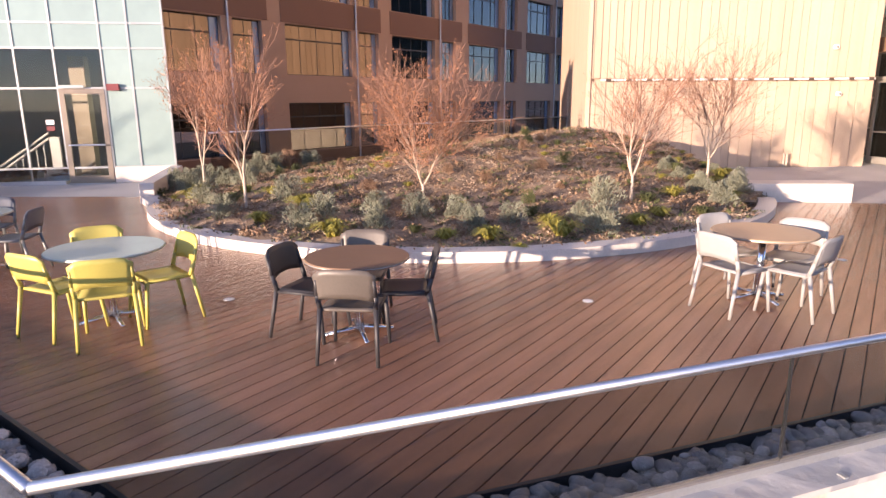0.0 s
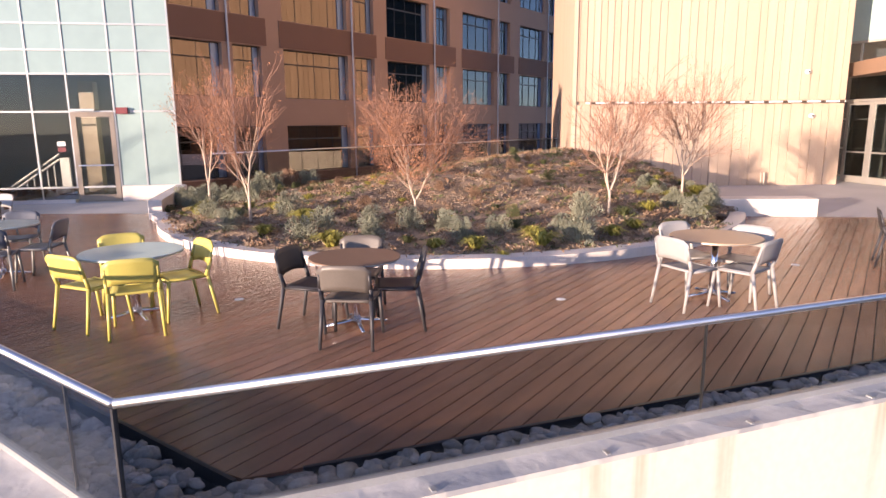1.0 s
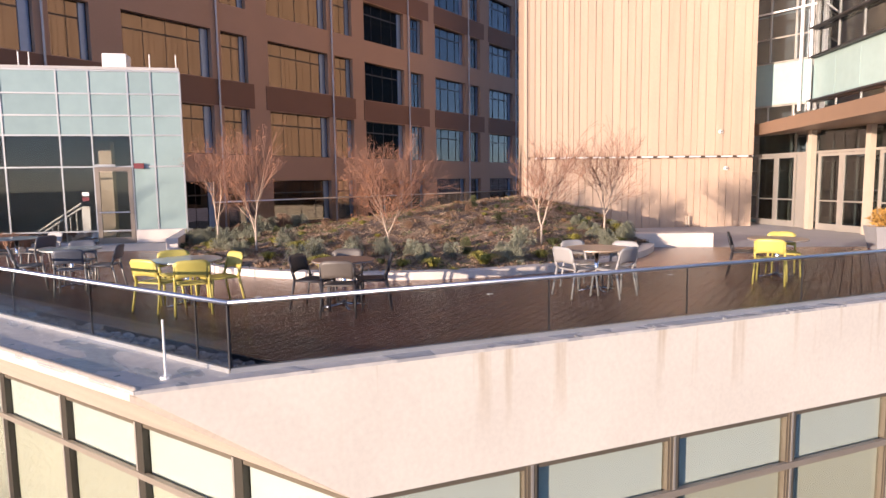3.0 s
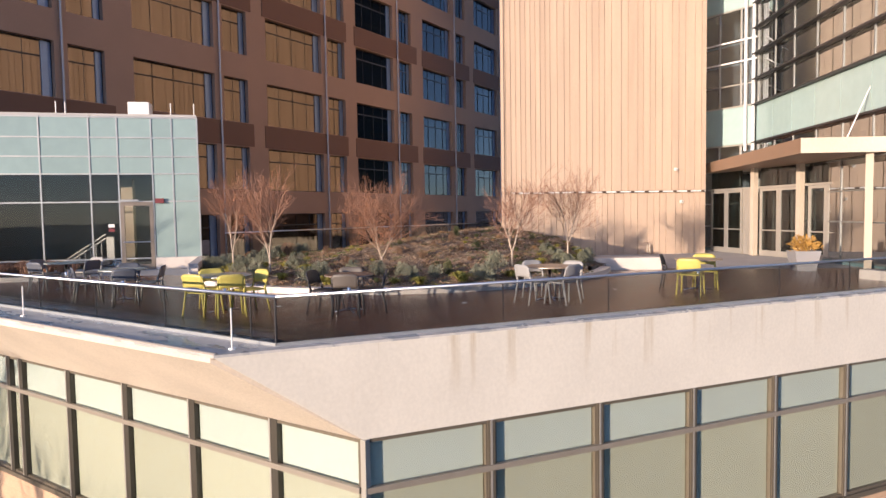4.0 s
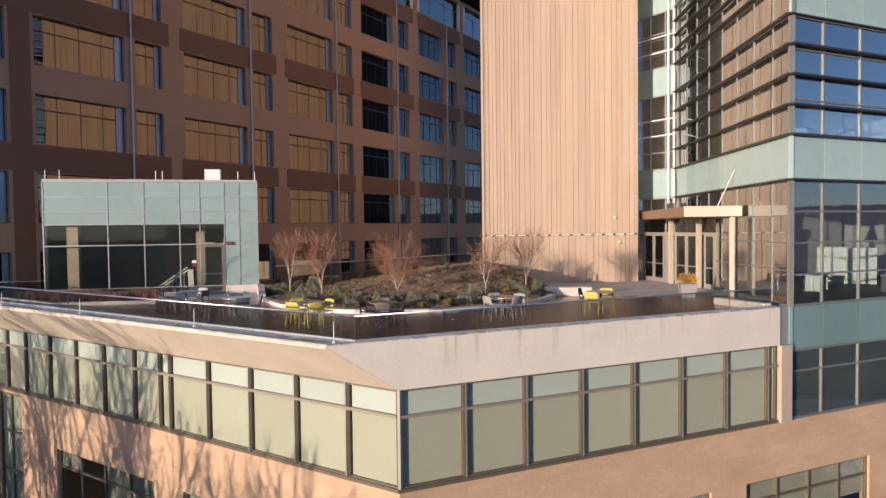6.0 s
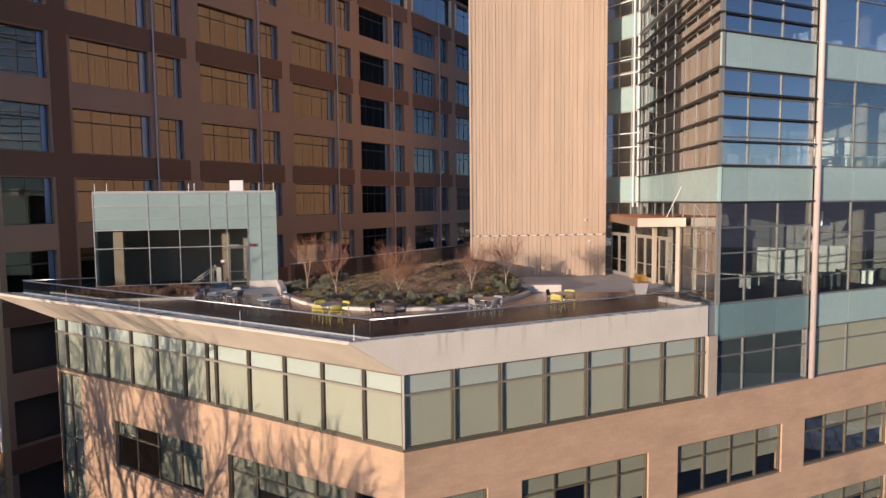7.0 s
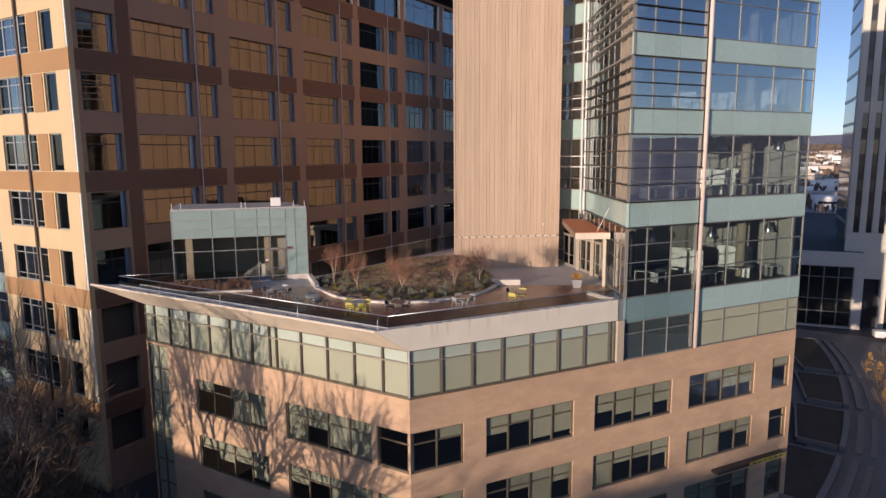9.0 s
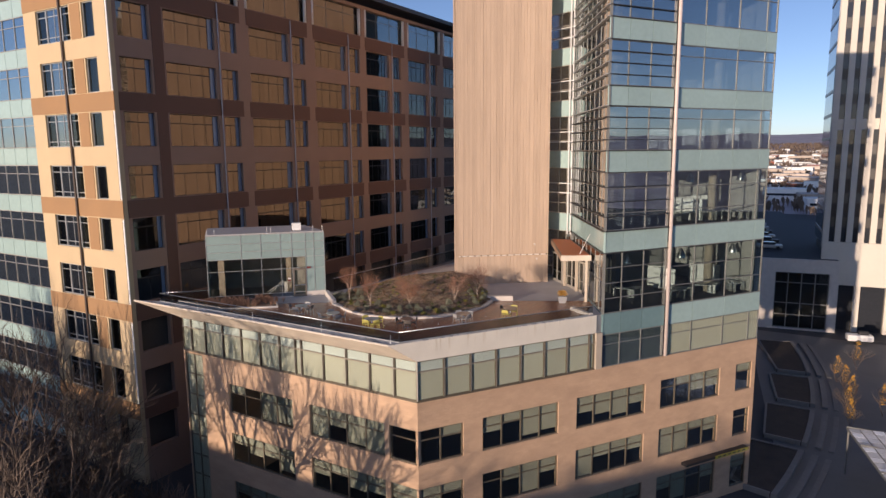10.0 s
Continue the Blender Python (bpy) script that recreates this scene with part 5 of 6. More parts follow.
def make_tree(name, x, y, z, h, spread, seed, stems=4, twigs=1.0, leaves=420, bark="bark", label="", leafmat="leaf_dry", levels=5, r0=0.017):
    rr = random.Random(seed)
    tree = tagged(empty(name, x, y, z), label, "tree")
    tb, cb, lb = bmesh.new(), bmesh.new(), bmesh.new()
    tips = []
    slim = min(1.0, 0.45 + 1.3 * spread) if bark == "bark" else 1.0

    def grow(p, d, length, rad, lev):
        own = bmesh.new() if lev == 1 and bark == "bark" else None
        n = 3 if lev < 3 else 2
        for i in range(n):
            d = (d + Vector((rr.uniform(-1, 1), rr.uniform(-1, 1), rr.uniform(-0.2, 0.9))) * 0.13).normalized()
            q = p + d * length / n
            ra, rb = rad * (1 - 0.3 * i / n), rad * (1 - 0.3 * (i + 1) / n)
            tube(own or (tb if lev < 2 else cb), p, q, ra, rb, n=7 if lev == 0 else (5 if lev < 3 else 3), cap=False)
            p = q
            if lev >= (0 if bark == "bark" else 1) and lev < levels and i < n - 1 and rr.random() < 0.75 * twigs:
                side = d.orthogonal().normalized()
                side.rotate(Matrix.Rotation(rr.uniform(0, 6.283), 3, d))
                grow(p, (d + side * slim * rr.uniform(0.55, 1.05)).normalized(), length * rr.uniform(0.5, 0.75), rb * 0.62, lev + 1)
        if lev < levels:
            for k in range(2 if lev else 3):
                side = d.orthogonal().normalized()
                side.rotate(Matrix.Rotation(rr.uniform(0, 6.283), 3, d))
                grow(p, (d + side * slim * rr.uniform(0.2, 0.55)).normalized(), length * rr.uniform(0.62, 0.85), rad * 0.66, lev + 1)
        else:
            tips.append(p)
        if own:
            part("limb", own, "limb", tree, "tan-grey limb", smooth=True)
    for s in range(stems):
        a = 6.283 * s / stems + rr.uniform(-0.5, 0.5)
        d = Vector((math.cos(a) * spread, math.sin(a) * spread, 1)).normalized()
        grow(Vector((math.cos(a) * r0 * 0.6, math.sin(a) * r0 * 0.6, h * (0.19 if bark == "bark" else 0.06))), d, h * 0.28 * rr.uniform(0.85, 1.15), r0 * rr.uniform(0.8, 1.2), 0)
    tube(tb, (0, 0, -0.15), (0.01, -0.01, h * (0.205 if bark == "bark" else 0.10)), r0 * 1.8, r0 * 1.35, n=9)
    for i in range(leaves):
        p = rr.choice(tips)
        leaf(lb, p + Vector((rr.uniform(-1, 1), rr.uniform(-1, 1), rr.uniform(-1, 1))) * h * 0.018, (rr.uniform(-1, 1), rr.uniform(-1, 1), rr.uniform(-0.6, 0.6)), 0.013 * h, 0.004 * h, rr)
    part("trunk", tb, bark, tree, smooth=True)
    part("crown", cb, "twig" if bark == "bark" else "greybark", tree, "thin reddish twigs" if bark == "bark" else "")
    if leaves:
        part("leaves", lb, leafmat, tree, "sparse rusty dry leaves")
    else:
        lb.free()
    return tree


M["greybark"] = mat("grey_bark", (0.13, 0.095, 0.072), 0.9, var=0.25, scale=3)
LT = "small bare multi-stemmed tree with pale trunk and rusty twigs"
for i, (x, y, h, sp, nl) in enumerate(((-12.92, 8.70, 2.65, 0.15, 1500), (-9.85, 7.46, 2.45, 0.13, 1300), (-7.41, 9.21, 2.35, 0.52, 4800), (-4.77, 11.75, 2.4, 0.46, 420), (-4.21, 14.44, 2.6, 0.44, 300))):
    t = make_tree("small_tree", x, y, mound(x, y) - 0.02, h, sp, 20 + i, stems=3 if i < 2 else (5 if i == 2 else 4), label=LT, leaves=nl, leafmat="leaf_bud", twigs=1.25, levels=6 if i == 2 else 5)
    tagged(t, group="small trees in the planter")

# ---- river stones along the rail ----
stones = tagged(empty("stone_strip"), "strip of grey river stones between deck and glass", "gravel", kind="structure")
part("bed", one(prism, [(-20.4, GL_Y + 0.02), (RC[0] + 0.02, GL_Y + 0.02), (RE[0] - 0.05, RE[1]), rline(0.73, s=14.3), (DX0, 2.265), (-20.4, 2.265)], -0.094, -0.06), "gap", stones)
part("edge_angle", one(box, ((-20.4 + DX0) / 2, 2.25, -0.02), (DX0 + 20.4, 0.03, 0.10)), "dark", stones)
part("edge_angle", one(box, (7.0, 0.72, -0.02), (14.4, 0.03, 0.10), RF), "dark", stones)
variants = []
rs = random.Random(8)
for k in range(5):
    bm = bmesh.new()
    bmesh.ops.create_icosphere(bm, subdivisions=2, radius=1.0)
    off = Vector((k * 7.3, 0, 0))
    for v in bm.verts:
        v.co = Vector((v.co.x * 0.085, v.co.y * 0.062, v.co.z * 0.042)) * 0.85 * (1 + 0.28 * noise.noise(v.co * 1.1 + off))
    me = bpy.data.meshes.new("stone")
    bm.to_mesh(me)
    bm.free()
    for p in me.polygons:
        p.use_smooth = True
    me.materials.append(M["stone"])
    variants.append(me)


def stone(x, y, z):
    ob = new("stone", rs.choice(variants))
    ob.parent = stones
    ob.matrix_local = Matrix.LocRotScale((x, y, z), Euler((rs.uniform(-0.4, 0.4), rs.uniform(-0.4, 0.4), rs.uniform(0, 6.28))), (rs.uniform(0.55, 1.15),) * 3)


for i in range(165):
    stone(DX0 - 4.2 * rs.random() ** 1.2 + 0.1, rs.uniform(GL_Y + 0.09, 2.17), rs.uniform(-0.03, 0.02))
for i in range(150):
    x, y = rline(rs.uniform(GL_N + 0.1, 0.68), s=-0.6 + 7.0 * rs.random() ** 1.15)
    stone(x, y, rs.uniform(-0.03, 0.02))
bm = bmesh.new()
for i in range(2400):
    if i % 2:
        x, y = DX0 - 18.0 * rs.random() ** 1.6 + 0.1, rs.uniform(GL_Y + 0.09, 2.17)
    else:
        x, y = rline(rs.uniform(GL_N + 0.1, 0.68), s=-0.6 + 14.8 * rs.random() ** 1.3)
    z = rs.uniform(-0.05, 0.005)
    mm = Matrix.LocRotScale((x, y, z), Euler((rs.uniform(-0.4, 0.4), rs.uniform(-0.4, 0.4), rs.uniform(0, 6.28))), Vector((0.066, 0.048, 0.036)) * rs.uniform(0.6, 1.4))
    bmesh.ops.create_icosphere(bm, subdivisions=1, radius=1.0, matrix=mm)
far = part("pebbles", bm, "stone", stones, smooth=True)
far["kind"] = "stuff"

# ---- grass bed before the pavilion ----
bedpts = [(-26.0, 2.35), (-20.45, 2.35), (-17.2, 5.0), (-19.4, 7.0)]
bed = tagged(empty("grass_bed"), "raised bed of dry tan grasses before the glass pavilion", "planter")
part("kerb", one(ribbon, bedpts[:3] + [(-18.6, 6.3)], 0.2, -0.02, 0.16), "concrete", bed)
part("soil", one(prism, [(-25.8, 2.5), (-20.5, 2.5), (-17.5, 5.05), (-18.8, 6.2), (-20.3, 6.9), (-23.6, 3.9)], -0.012, 0.10), "soil", bed)
bm = bmesh.new()
rg = random.Random(6)
for i in range(230):
    x = rg.uniform(-24.5, -17.9)
    y = rg.uniform(2.7, 6.6)
    if y - 3.4 > (x + 23.6) * 1.02 or y < 2.6 + max(0, x + 20.5) * 0.9:
        continue
    b2 = bmesh.new()
    grass_tuft(b2, rg, 0.42, 0.46, 44, 0.005)
    for v in b2.verts:
        v.co += Vector((x, y, 0.1))
    me = bpy.data.meshes.new("t")
    b2.to_mesh(me)
    b2.free()
    bm.from_mesh(me)
    bpy.data.meshes.remove(me)
g = part("dry_grass", bm, "rustgrass", bed)
g["kind"] = "stuff"

# ---- pavilion door, stair rail, fittings ----
DS0, DS1 = PL - 2.72, PL - 1.58
door = part("door", one(box, ((DS0 + DS1) / 2, 0.02, 0.10), (DS1 - DS0 - 0.16, 0.06, 0.2), PF), "doorframe", pav)
for u in (DS0 + 0.08, DS1 - 0.08):
    part("stile", one(box, (u, 0.02, 1.24), (0.13, 0.07, 2.45), PF), "doorframe", door)
part("head", one(box, ((DS0 + DS1) / 2, 0.02, 2.40), (DS1 - DS0 - 0.28, 0.07, 0.13), PF), "doorframe", door)
pn = part("pane", one(box, ((DS0 + DS1) / 2, 0.03, 1.26), (DS1 - DS0 - 0.26, 0.012, 2.1), PF), "pavglass", door)
pn.visible_shadow = False
part("push_bar", one(tube, PF @ Vector((DS0 + 0.12, -0.09, 1.02)), PF @ Vector((DS1 - 0.12, -0.09, 1.02)), 0.022), "steel", door)
part("threshold", one(box, ((DS0 + DS1) / 2, 0.02, -0.003), (DS1 - DS0, 0.2, 0.02), PF), "alu", door)
ds = tagged(put("door_closer", one(box, (DS0 + 0.35, -0.06, 2.52), (0.62, 0.08, 0.07), PF), "alu"), "grey metal door closer above the pavilion door", "door closer")
tagged(put("exit_sign", one(box, (DS1 + 0.22, -0.05, 2.5), (0.30, 0.08, 0.17), PF), "red"), "dark red sign box fixed to the pavilion mullion", "sign")
note = tagged(empty("notice"), "white and red notice stuck inside the glass", "notice")
part("sheet", one(box, (DS0 - 0.30, 0.012, 1.62), (0.20, 0.006, 0.12), PF), "white", note)
part("red_strip", one(box, (DS0 - 0.30, 0.012, 1.46), (0.20, 0.006, 0.12), PF), "red", note)
stair = tagged(empty("stair_rail"), "pale metal stair railing behind the pavilion glass", "railing")
for k in range(2):
    part("rail", one(tube, PF @ Vector((DS0 - 2.1, 0.9 + k * 0.05, 0.25 + 0.15 * k)), PF @ Vector((DS0 - 0.75, 0.9 + k * 0.05, 1.15 + 0.15 * k)), 0.03), "white", stair)
for i in range(8):
    u = DS0 - 2.05 + i * 0.19
    part("baluster", one(tube, PF @ Vector((u, 0.92, 0.02)), PF @ Vector((u, 0.92, 0.32 + i * 0.125)), 0.018), "white", stair)
part("newel", one(box, (DS0 - 0.6, 0.92, 0.6), (0.25, 0.08, 1.2), PF), "white", stair)
unit = tagged(put("roof_unit", one(box, (PL - 2.2, 1.4, PZ + 0.43), (0.75, 0.6, 0.62), PF, 0.02), "white"), "white metal ventilation unit on the pavilion roof", "roof unit")
for u in (0.1, 0.7, 4.9, 5.2, 8.7, PL - 0.1):
    part("rod", one(tube, PF @ Vector((u, 0.15, PZ + 0.1)), PF @ Vector((u, 0.15, PZ + 0.55)), 0.02), "white", pav)


# ---- inside the glass tower ----
rt = random.Random(15)
for q, n, z in ((25.2, 1.75, 9.62), (31.1, 1.75, 9.62), (18.8, 1.75, 3.42), (24.6, 1.75, 3.42), (30.6, 1.75, 3.42)):
    p = C + RD * q - RN * n
    lamp = tagged(empty("pendant_lamp", p.x, p.y, z), "brushed metal dome pendant lamp inside the glass tower", "pendant lamp", group="pendant lamps in the glass tower")
    bm = bmesh.new()
    for r0, z0, r1, z1 in ((0.36, 0.0, 0.32, 0.22), (0.32, 0.22, 0.20, 0.52), (0.20, 0.52, 0.10, 0.74)):
        tube(bm, (0, 0, z0), (0, 0, z1), r0, r1, n=18, cap=False)
    part("shade", bm, "steel", lamp, smooth=True)
    part("cord", one(tube, (0, 0, 0.74), (0, 0, 1.3), 0.014, n=5), "dark", lamp)
for zf in (0.1, 6.35, 12.2):
    for i in range(9):
        s, n = rt.uniform(18.5, 31.2), rt.uniform(1.2, 4.0)
        p = C + RD * s - RN * n
        desk = tagged(empty("desk", p.x, p.y, zf, rt.uniform(0, 90)), "plain white office desk inside the glass tower", "desk", group="desks in the glass tower")
        part("desktop", one(box, (0, 0, 0.73), (1.5, 0.75, 0.04)), "white", desk)
        for sx in (-0.68, 0.68):
            part("leg", one(box, (sx, 0, 0.355), (0.05, 0.65, 0.71)), "alu", desk)
    for i in range(4):
        s, n = rt.uniform(23.0, 31.0), rt.uniform(2.5, 6.5)
        p = C + RD * s - RN * n
        scr = tagged(put("partition", one(box, (p.x, p.y, zf + 0.9), (1.8, 0.08, 1.8)), "white"), "white free-standing partition inside the glass tower", "partition", group="partitions in the glass tower")

# ---- the far part of the big building: glass front ----
gw = tagged(empty("glass_annex"), "pale blue glass annex beside the tan office block", "building")
GW = plane_frame(-75.0, FY + 0.3, 1, 0)
for i, t in enumerate(tops):
    if t < ROOF and t > GROUND:
        for k in range(13):
            u = 2.2 * k + 0.9
            part("spandrel", one(box, (u + 1.1, 0.05, t + 0.83), (2.15, 0.1, 1.64), GW), "teal", gw)
        window(gw, GW, 0.9, 29.5, t - 2.95, t, [2.2 * k + 0.9 for k in range(1, 13)], [t - 0.85], "annexglass", "finedge", 0.06, 0.07)
part("body", one(box, (15.2, 6.3, 6.0), (28.6, 12.0, 48.0), GW), "int", gw)

# ---- towers, plaza and distance beyond ----
M["hrstone"] = mat("pale_limestone", (0.62, 0.57, 0.49), 0.7, var=0.06, scale=0.2, fine=8)
hr = tagged(empty("high_rise"), "white high-rise with dark vertical window strips", "building")
HF = plane_frame(20.4, 92.0, 0.996, 0.088)
part("pier", one(box, (-0.05, 0.3, 38.0), (0.86, 0.6, 84.0), HF), "hrstone", hr)
for i in range(21):
    part("pier", one(box, (1.63 + i * 1.63, 0.3, 38.0), (0.86, 0.6, 84.0), HF), "hrstone", hr)
    part("strip", one(box, (0.79 + i * 1.63, 0.5, 38.0), (0.78, 0.2, 83.6), HF), "darkwin", hr)
    for j in range(11):
        part("spandrel", one(box, (0.79 + i * 1.63, 0.37, 0.2 + j * 3.95), (0.76, 0.06, 1.7), HF), "hrstone" if j == 4 else "hrspan", hr)
part("side", one(box, (0.05, 9.4, 38.0), (0.5, 17.6, 84.0), HF), "darkwin", hr)
part("pier", one(box, (-0.25, 1.5, 38.0), (0.5, 0.5, 84.0), HF), "hrstone", hr)
for j in range(14):
    part("sill_band", one(box, (-0.23, 9.9, -2.0 + j * 3.95), (0.1, 16.2, 0.5), HF), "hrspan", hr)
part("lobby_band", one(box, (17.9, 0.1, -6.65), (36.8, 0.9, 7.1), HF), "hrstone", hr)
for i in range(9):
    part("column", one(box, (0.6 + i * 4.4, 0.4, -14.1), (0.9, 0.9, 7.8), HF), "hrstone", hr)
    part("lobby_pane", one(box, (2.8 + i * 4.4, 0.9, -14.1), (3.5, 0.08, 7.8), HF), "darkwin", hr)
part("body", one(box, (18.0, 10.4, 30.0), (35.6, 17.0, 98.0), HF), "int", hr)
low = tagged(empty("low_annex"), "low grey concrete annex with a dark recessed shopfront", "building")
LFm = plane_frame(13.2, 88.6, 0.99, 0.15)
bm = bmesh.new()
wall_mesh(bm, LFm, -8.0, 9.6, GROUND, -6.0, [(0.3, 8.3, GROUND + 0.2, -8.2)], 0.6)
part("wall", bm, "concrete", low)
window(low, LFm, 0.3, 8.3, GROUND + 0.2, -8.2, [2.3, 4.3, 6.3], [-15.5, -13.5, -10.0], "darkglass", "mull", 0.4, 0.15)
part("roof", one(box, (0.8, 46.0, -6.2), (17.4, 90.6, 0.4), LFm), "asphalt", low)
part("body", one(box, (0.8, 46.0, -12.3), (16.5, 88.0, 11.2), LFm), "int", low)
for i in range(7):
    v = tagged(empty("parked_car", 11.6 - i * 1.1, 100.0 + i * 7.5, -5.98, 8), rt.choice(("white parked car on the roof deck", "dark parked car on the roof deck", "grey parked car on the roof deck")), "car", group="cars on the roof deck")
    cm = "white" if "white" in v["label"] else ("dark" if "dark" in v["label"] else "alu")
    bm = bmesh.new()
    box(bm, (0, 0, 0.55), (4.3, 1.75, 0.6), None, 0.15)
    part("body", bm, cm, v)
    bm = bmesh.new()
    box(bm, (-0.2, 0, 1.05), (2.3, 1.5, 0.5), None, 0.18)
    part("cabin", bm, "darkwin", v)
    for sx in (-1.35, 1.35):
        for sy in (-0.8, 0.8):
            part("wheel", one(tube, (sx, sy - 0.1, 0.32), (sx, sy + 0.1, 0.32), 0.32, n=12), "dark", v)

# raised curved beds of the plaza
plaza = tagged(put("plaza", one(prism, [(17.5, 20.0), (62, 20.0), (70, 86), (10, 86), (17.0, 40)], GROUND, GROUND + 0.03), "plazapave"), "grey paved plaza beside the towers", "pavement", kind="structure")
ctr, R0 = Vector((-94.5, 52.0, 0)), 114.5
for i, (a0, a1) in enumerate(((-12.0, -6.6), (-5.6, -0.6), (0.4, 5.4), (6.4, 14.0))):
    bed_ = tagged(empty("plaza_bed"), "curved raised plaza bed with stone seat steps", "planter", group="curved beds on the plaza")
    for k, (rad, wd, h, mt) in enumerate(((R0, 0.5, 0.5, "kerbstone"), (R0 + 1.2, 0.6, 0.3, "kerbstone"), (R0 + 2.4, 0.5, 0.15, "kerbstone"))):
        line = [(ctr.x + rad * math.cos(math.radians(a0 + (a1 - a0) * j / 10)), ctr.y + rad * math.sin(math.radians(a0 + (a1 - a0) * j / 10))) for j in range(11)]
        part("kerb", one(ribbon, line[::-1], wd, GROUND, GROUND + h), mt, bed_)
    ring = [(ctr.x + (R0 - d_) * math.cos(math.radians(a)), ctr.y + (R0 - d_) * math.sin(math.radians(a))) for d_, a in ((0, a0), (0, (a0 + a1) / 2), (0, a1), (4.6, a1), (3.6, a0))]
    part("soil", one(prism, ring, GROUND, GROUND + 0.4), "darksoil", bed_)
    for u_, v_ in ((2, 3), (3, 4), (4, 0)):
        d_ = Vector((*ring[v_], 0)) - Vector((*ring[u_], 0))
        part("edge_kerb", one(box, (d_.length / 2, 0.1, GROUND + 0.25), (d_.length - 0.2, 0.22, 0.5), plane_frame(*ring[u_], d_.x, d_.y)), "kerbstone", bed_)
trailer = tagged(empty("trailer", 25.9, 85.0, GROUND + 0.03, 15), "small white towed machine on the plaza", "trailer")
bm = bmesh.new()
box(bm, (0, 0, 1.0), (3.6, 1.6, 1.0), None, 0.2)
part("body", bm, "white", trailer)
bm = bmesh.new()
box(bm, (0.5, 0, 1.75), (1.4, 0.9, 0.5), None, 0.1)
part("cover", bm, "dark", trailer)
part("drawbar", one(tube, (1.8, 0, 0.6), (3.4, 0, 0.5), 0.06), "dark", trailer)
for sy in (-0.8, 0.8):
    part("wheel", one(tube, (-0.3, sy - 0.1, 0.4), (-0.3, sy + 0.1, 0.4), 0.4, n=12), "dark", trailer)

# canopy of glass panels at the street
can = tagged(empty("panel_canopy"), "low canopy of pale square panels in a white frame", "canopy")
CM = Matrix.Translation((28.9, 31.5, GROUND + 3.9)) @ Euler((0, math.radians(5), math.radians(14))).to_matrix().to_4x4()


def crown(x):
    return 0.55 * math.cos((x - 1.5) / 7.5 * 1.6)


for i in range(9):
    for j in range(13):
        x, y = i * 0.98 - 4.0, j * 0.98 - 6.0
        tilt = Matrix.Translation((x, y, crown(x))) @ Matrix.Rotation(0.117 * math.sin((x - 1.5) / 7.5 * 1.6), 4, "Y")
        part("panel", one(box, (0, 0, 0), (0.84, 0.84, 0.04), CM @ tilt), "panelgrey", can)
for i in range(10):
    x = i * 0.98 - 4.49
    part("beam", one(box, (x, -0.1, crown(x) - 0.05), (0.09, 13.0, 0.12), CM), "mull", can)
for j in (0, 4, 9, 13):
    part("cross_beam", one(box, (-0.1, j * 0.98 - 6.49, 0.3), (8.9, 0.1, 0.14), CM), "mull", can)
for x, y in ((-4.4, -6.3), (4.3, -6.3), (-4.4, 6.1), (4.3, 6.1)):
    q = CM @ Vector((x, y, crown(x) - 0.1))
    part("post", one(tube, (q.x, q.y, GROUND + 0.03), q, 0.09), "mull", can)

# shop sign and awning low on the second face
aw = tagged(empty("shop_awning"), "dark green shop awning with a yellow lettered strip", "awning")
part("awning", one(box, (27.6, -0.3, -13.75), (7.4, 0.6, 0.22), RF), "dark", aw)
part("sign_strip", one(box, (29.2, -0.62, -13.72), (4.0, 0.04, 0.30), RF), "leaf_yellow", aw)
for i in range(6):
    part("sign_bar", one(box, (27.7 + i * 0.58, -0.645, -13.72), (0.34, 0.012, 0.13), RF), "dark", aw)

# yellow street trees
for i, (x, y, h) in enumerate(((22.7, 64.0, 3.7), (25.1, 70.5, 4.2), (23.55, 60.75, 3.6), (24.15, 56.4, 3.6), (23.7, 52.6, 3.4), (23.85, 48.1, 3.6), (27.1, 53.6, 4.0))):
    t = make_tree("street_tree", x, y, GROUND, h, 0.5, 60 + i, stems=3, leaves=10, bark="greybark", label="young street tree with yellow autumn leaves", levels=3, r0=0.035)
    bm = bmesh.new()
    rl = random.Random(90 + i)
    for k in range(120):
        a, zz = rl.uniform(0, 6.283), rl.random()
        rad = 0.48 * math.sqrt(rl.random()) * math.sin(math.pi * (0.15 + 0.8 * zz))
        leaf(bm, (rad * math.cos(a), rad * math.sin(a), h * (0.35 + 0.62 * zz)), (rl.uniform(-1, 1), rl.uniform(-1, 1), rl.uniform(-1, 1)), 0.17, 0.05, rl)
    part("leaves", bm, "leaf_amber", t)
    tagged(t, group="yellow street trees")

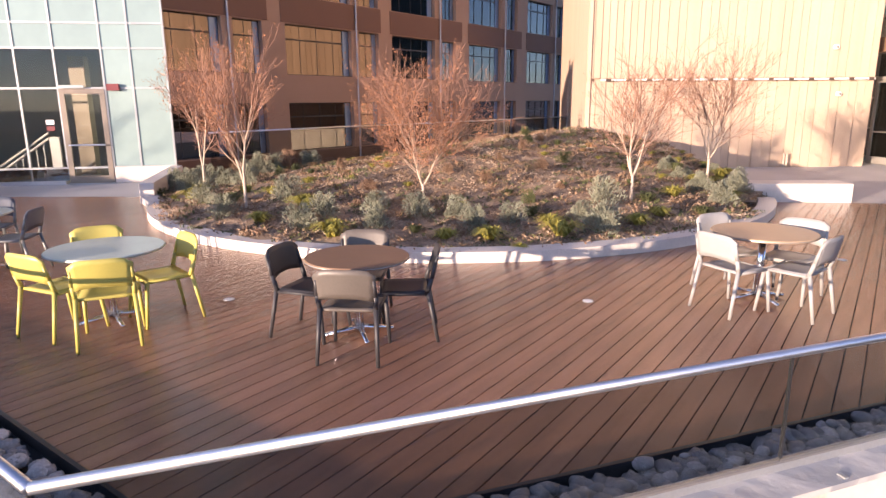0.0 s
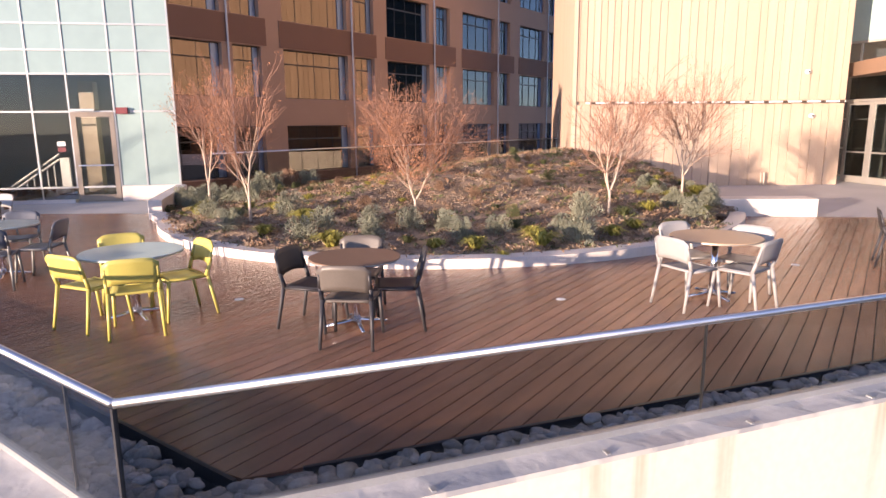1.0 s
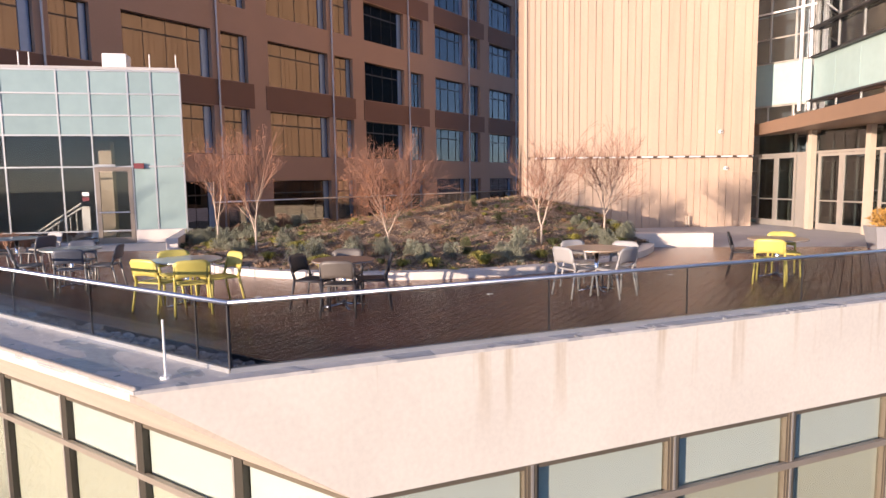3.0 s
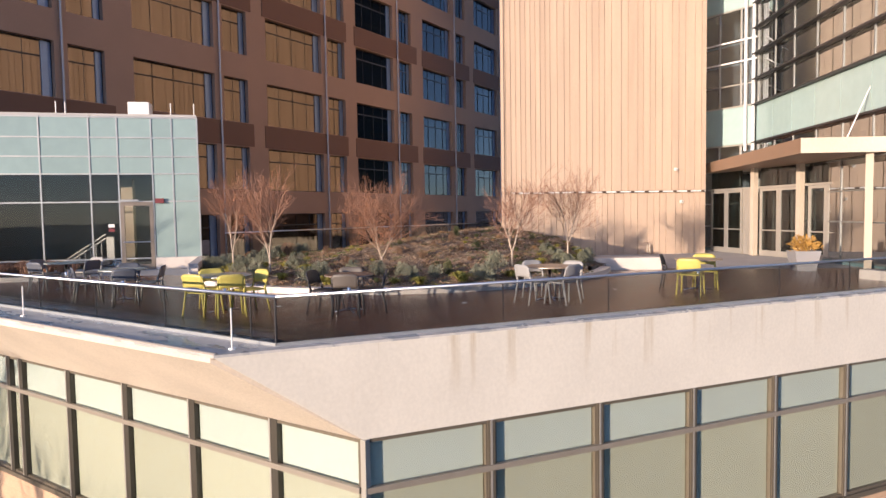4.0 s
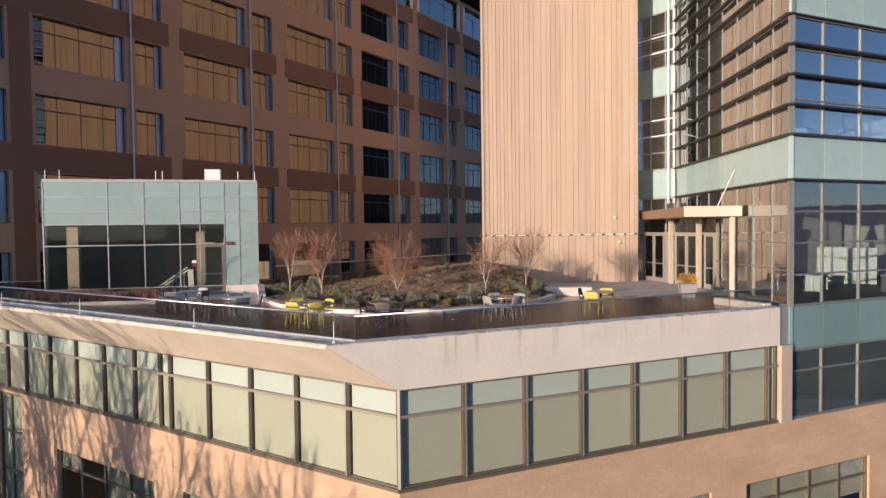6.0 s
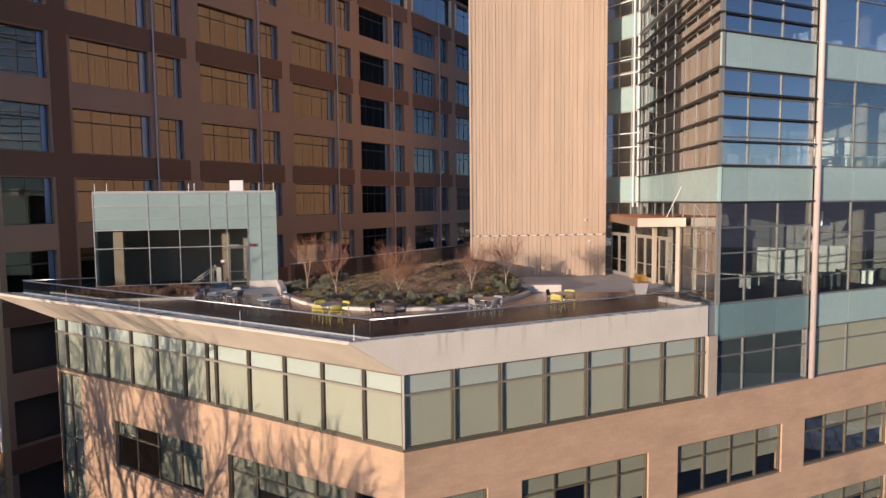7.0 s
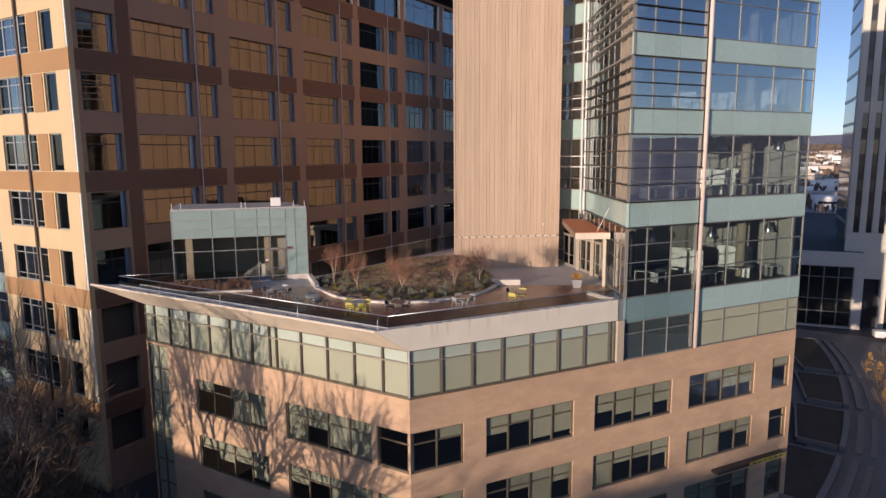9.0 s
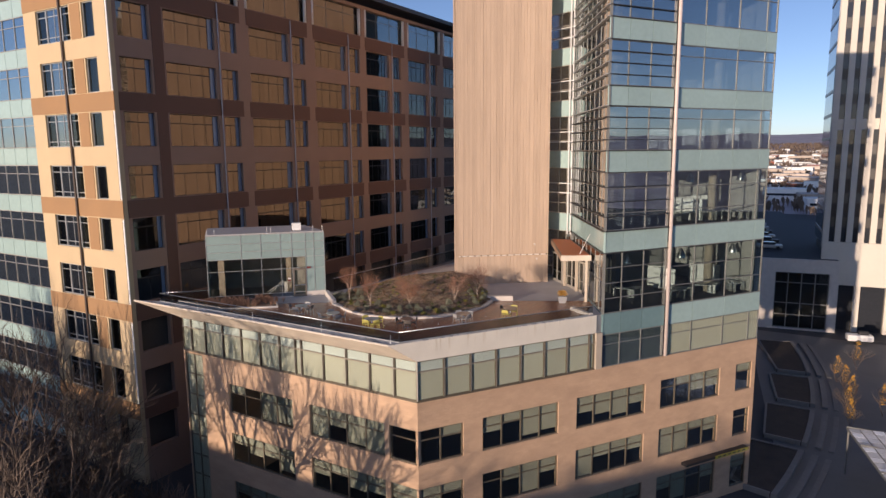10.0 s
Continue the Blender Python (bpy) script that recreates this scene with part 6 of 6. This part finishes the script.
# big bare trees along the street in front
for i, (x, y, h) in enumerate(((-20.2, -18.0, 20.5), (-26.0, -20.0, 20.8), (-14.8, -19.5, 18.4), (-36.0, -21.0, 18.6), (-44.0, -19.0, 19.0), (-51.0, -22.0, 18.0),
                               (-31.0, -6.0, 16.5), (-36.5, -3.5, 17.0), (-42.0, -7.5, 17.5), (-47.0, -4.0, 16.5), (-28.0, -11.0, 9.0), (-24.0, -7.0, 7.5), (-34.0, -12.0, 10.0),
                               (-27.5, -4.0, 8.5), (-21.0, -4.5, 6.0), (-30.0, -14.5, 10.0), (-39.0, -13.0, 12.0), (-33.0, -1.5, 9.0), (-25.0, -12.5, 7.5), (-11.4, -22.5, 18.8), (-11.0, -42.0, 14.0), (-5.5, -46.0, 13.0), (-1.0, -40.0, 13.5), (4.0, -44.0, 14.0), (2.0, -14.0, 7.5), (9.0, -8.5, 7.5), (14.0, 0.0, 7.0))):
    near = i < 5
    t = make_tree("street_tree", x, y, GROUND, h, 0.38, 130 + i, stems=2 if near else 3, leaves=0, bark="greybark", label="tall bare street tree with grey-brown branches", levels=6 if near else 5, r0=0.25 if i < 6 else 0.12, twigs=1.15)
    tagged(t, group="bare street trees")
bm = bmesh.new()
th = random.Random(41)
for k in range(5200):
    x, y = th.uniform(-50, -8), th.uniform(-18, 1.6)
    leaf(bm, (x, y, GROUND), (th.uniform(-0.8, 0.8), th.uniform(-0.8, 0.8), 1), th.uniform(0.8, 2.2), 0.05, th)
tagged(put("undergrowth", bm, "greybark"), "bare brown undergrowth beneath the street trees", "undergrowth", kind="stuff")

# blocks added out of sight, which close the street; tops set for their shade
for x, y, w, d, top in ((-88, -105, 95, 20, -1.7), (5, -105, 90, 20, -2.7), (95, -80, 60, 60, 4.0)):
    nb = tagged(empty("neighbour_block"), "unseen tan block added across the street for its shade", "building", group="blocks across the street")
    part("wall", one(box, (x, y, (GROUND + top) / 2), (w, d, top - GROUND)), "precast", nb)
    for k in range(3):
        part("window_band", one(box, (x, y + d / 2 + 0.05, GROUND + 3 + k * 4.3), (w - 4, 0.1, 1.8)), "darkwin", nb)

# low town and wooded hills to the horizon
town_rnd = random.Random(77)
TOWN = (("low pale warehouse with a flat white roof", "white", "white"), ("low tan shop block with a flat roof", "towntan", "paving"), ("low red-brown brick building with a flat roof", "redbrick", "paving"), ("low white house with a grey roof", "white", "mull"))
for i in range(210):
    x, y = town_rnd.uniform(-130, 130), 250 + 720 * town_rnd.random() ** 0.8
    rise = max(0.0, math.hypot(x, y) - 300) * 0.036
    w, d, h = town_rnd.uniform(8, 26), town_rnd.uniform(8, 16), town_rnd.uniform(3, 6.5)
    lab, wm, rm = TOWN[town_rnd.choice((0, 0, 1, 1, 2, 3, 3))]
    b = tagged(empty("town_building", x, y, GROUND + rise - 0.4, town_rnd.uniform(-20, 20)), lab, "building", group="low town beyond")
    part("wall", one(box, (0, 0, h / 2), (w, d, h)), wm, b)
    part("roof", one(box, (0, 0, h + 0.15), (w + 0.4, d + 0.4, 0.3)), rm, b)
    if w > 14:
        part("window_band", one(box, (0, -d / 2 - 0.05, h * 0.55), (w - 3, 0.12, 1.2)), "darkwin", b)
bm = bmesh.new()
N = 140
rings = []
for k, (rad, lift) in enumerate(((300, -0.3), (600, 10.6), (1200, 32.2), (1500, 43.0), (1900, 55.0), (2600, 84.0))):
    ring_ = []
    for i in range(N + 1):
        a = math.radians(-10 + 200 * i / N)
        wob = (0 if k < 3 else (7.0 * noise.noise(Vector((i * 0.16, k * 9.0, 0))) + 2.0 * noise.noise(Vector((i * 1.7, k, 5)))))
        ring_.append(bm.verts.new((rad * math.cos(a), rad * math.sin(a), GROUND + lift + wob)))
    rings.append(ring_)
for p, q in zip(rings, rings[1:]):
    for i in range(N):
        bm.faces.new((p[i + 1], p[i], q[i], q[i + 1]))
hills = tagged(put("wooded_hills", bm, "hills", smooth=True), "low wooded hills along the horizon", "backdrop", kind="structure")
bm = bmesh.new()
for i in range(4200):
    x, y = town_rnd.uniform(-160, 160), town_rnd.uniform(300, 1300)
    h = town_rnd.uniform(3.5, 7.5)
    rise = max(0.0, math.hypot(x, y) - 300) * 0.036
    for k in range(3):
        leaf(bm, (x + town_rnd.uniform(-2, 2), y, GROUND + rise), (town_rnd.uniform(-0.5, 0.5), town_rnd.uniform(-0.4, 0.4), 1), h, h * 0.16, town_rnd)
woods = tagged(put("far_trees", bm, "greybark"), "bare brown trees scattered through the low town", "woods", kind="stuff")
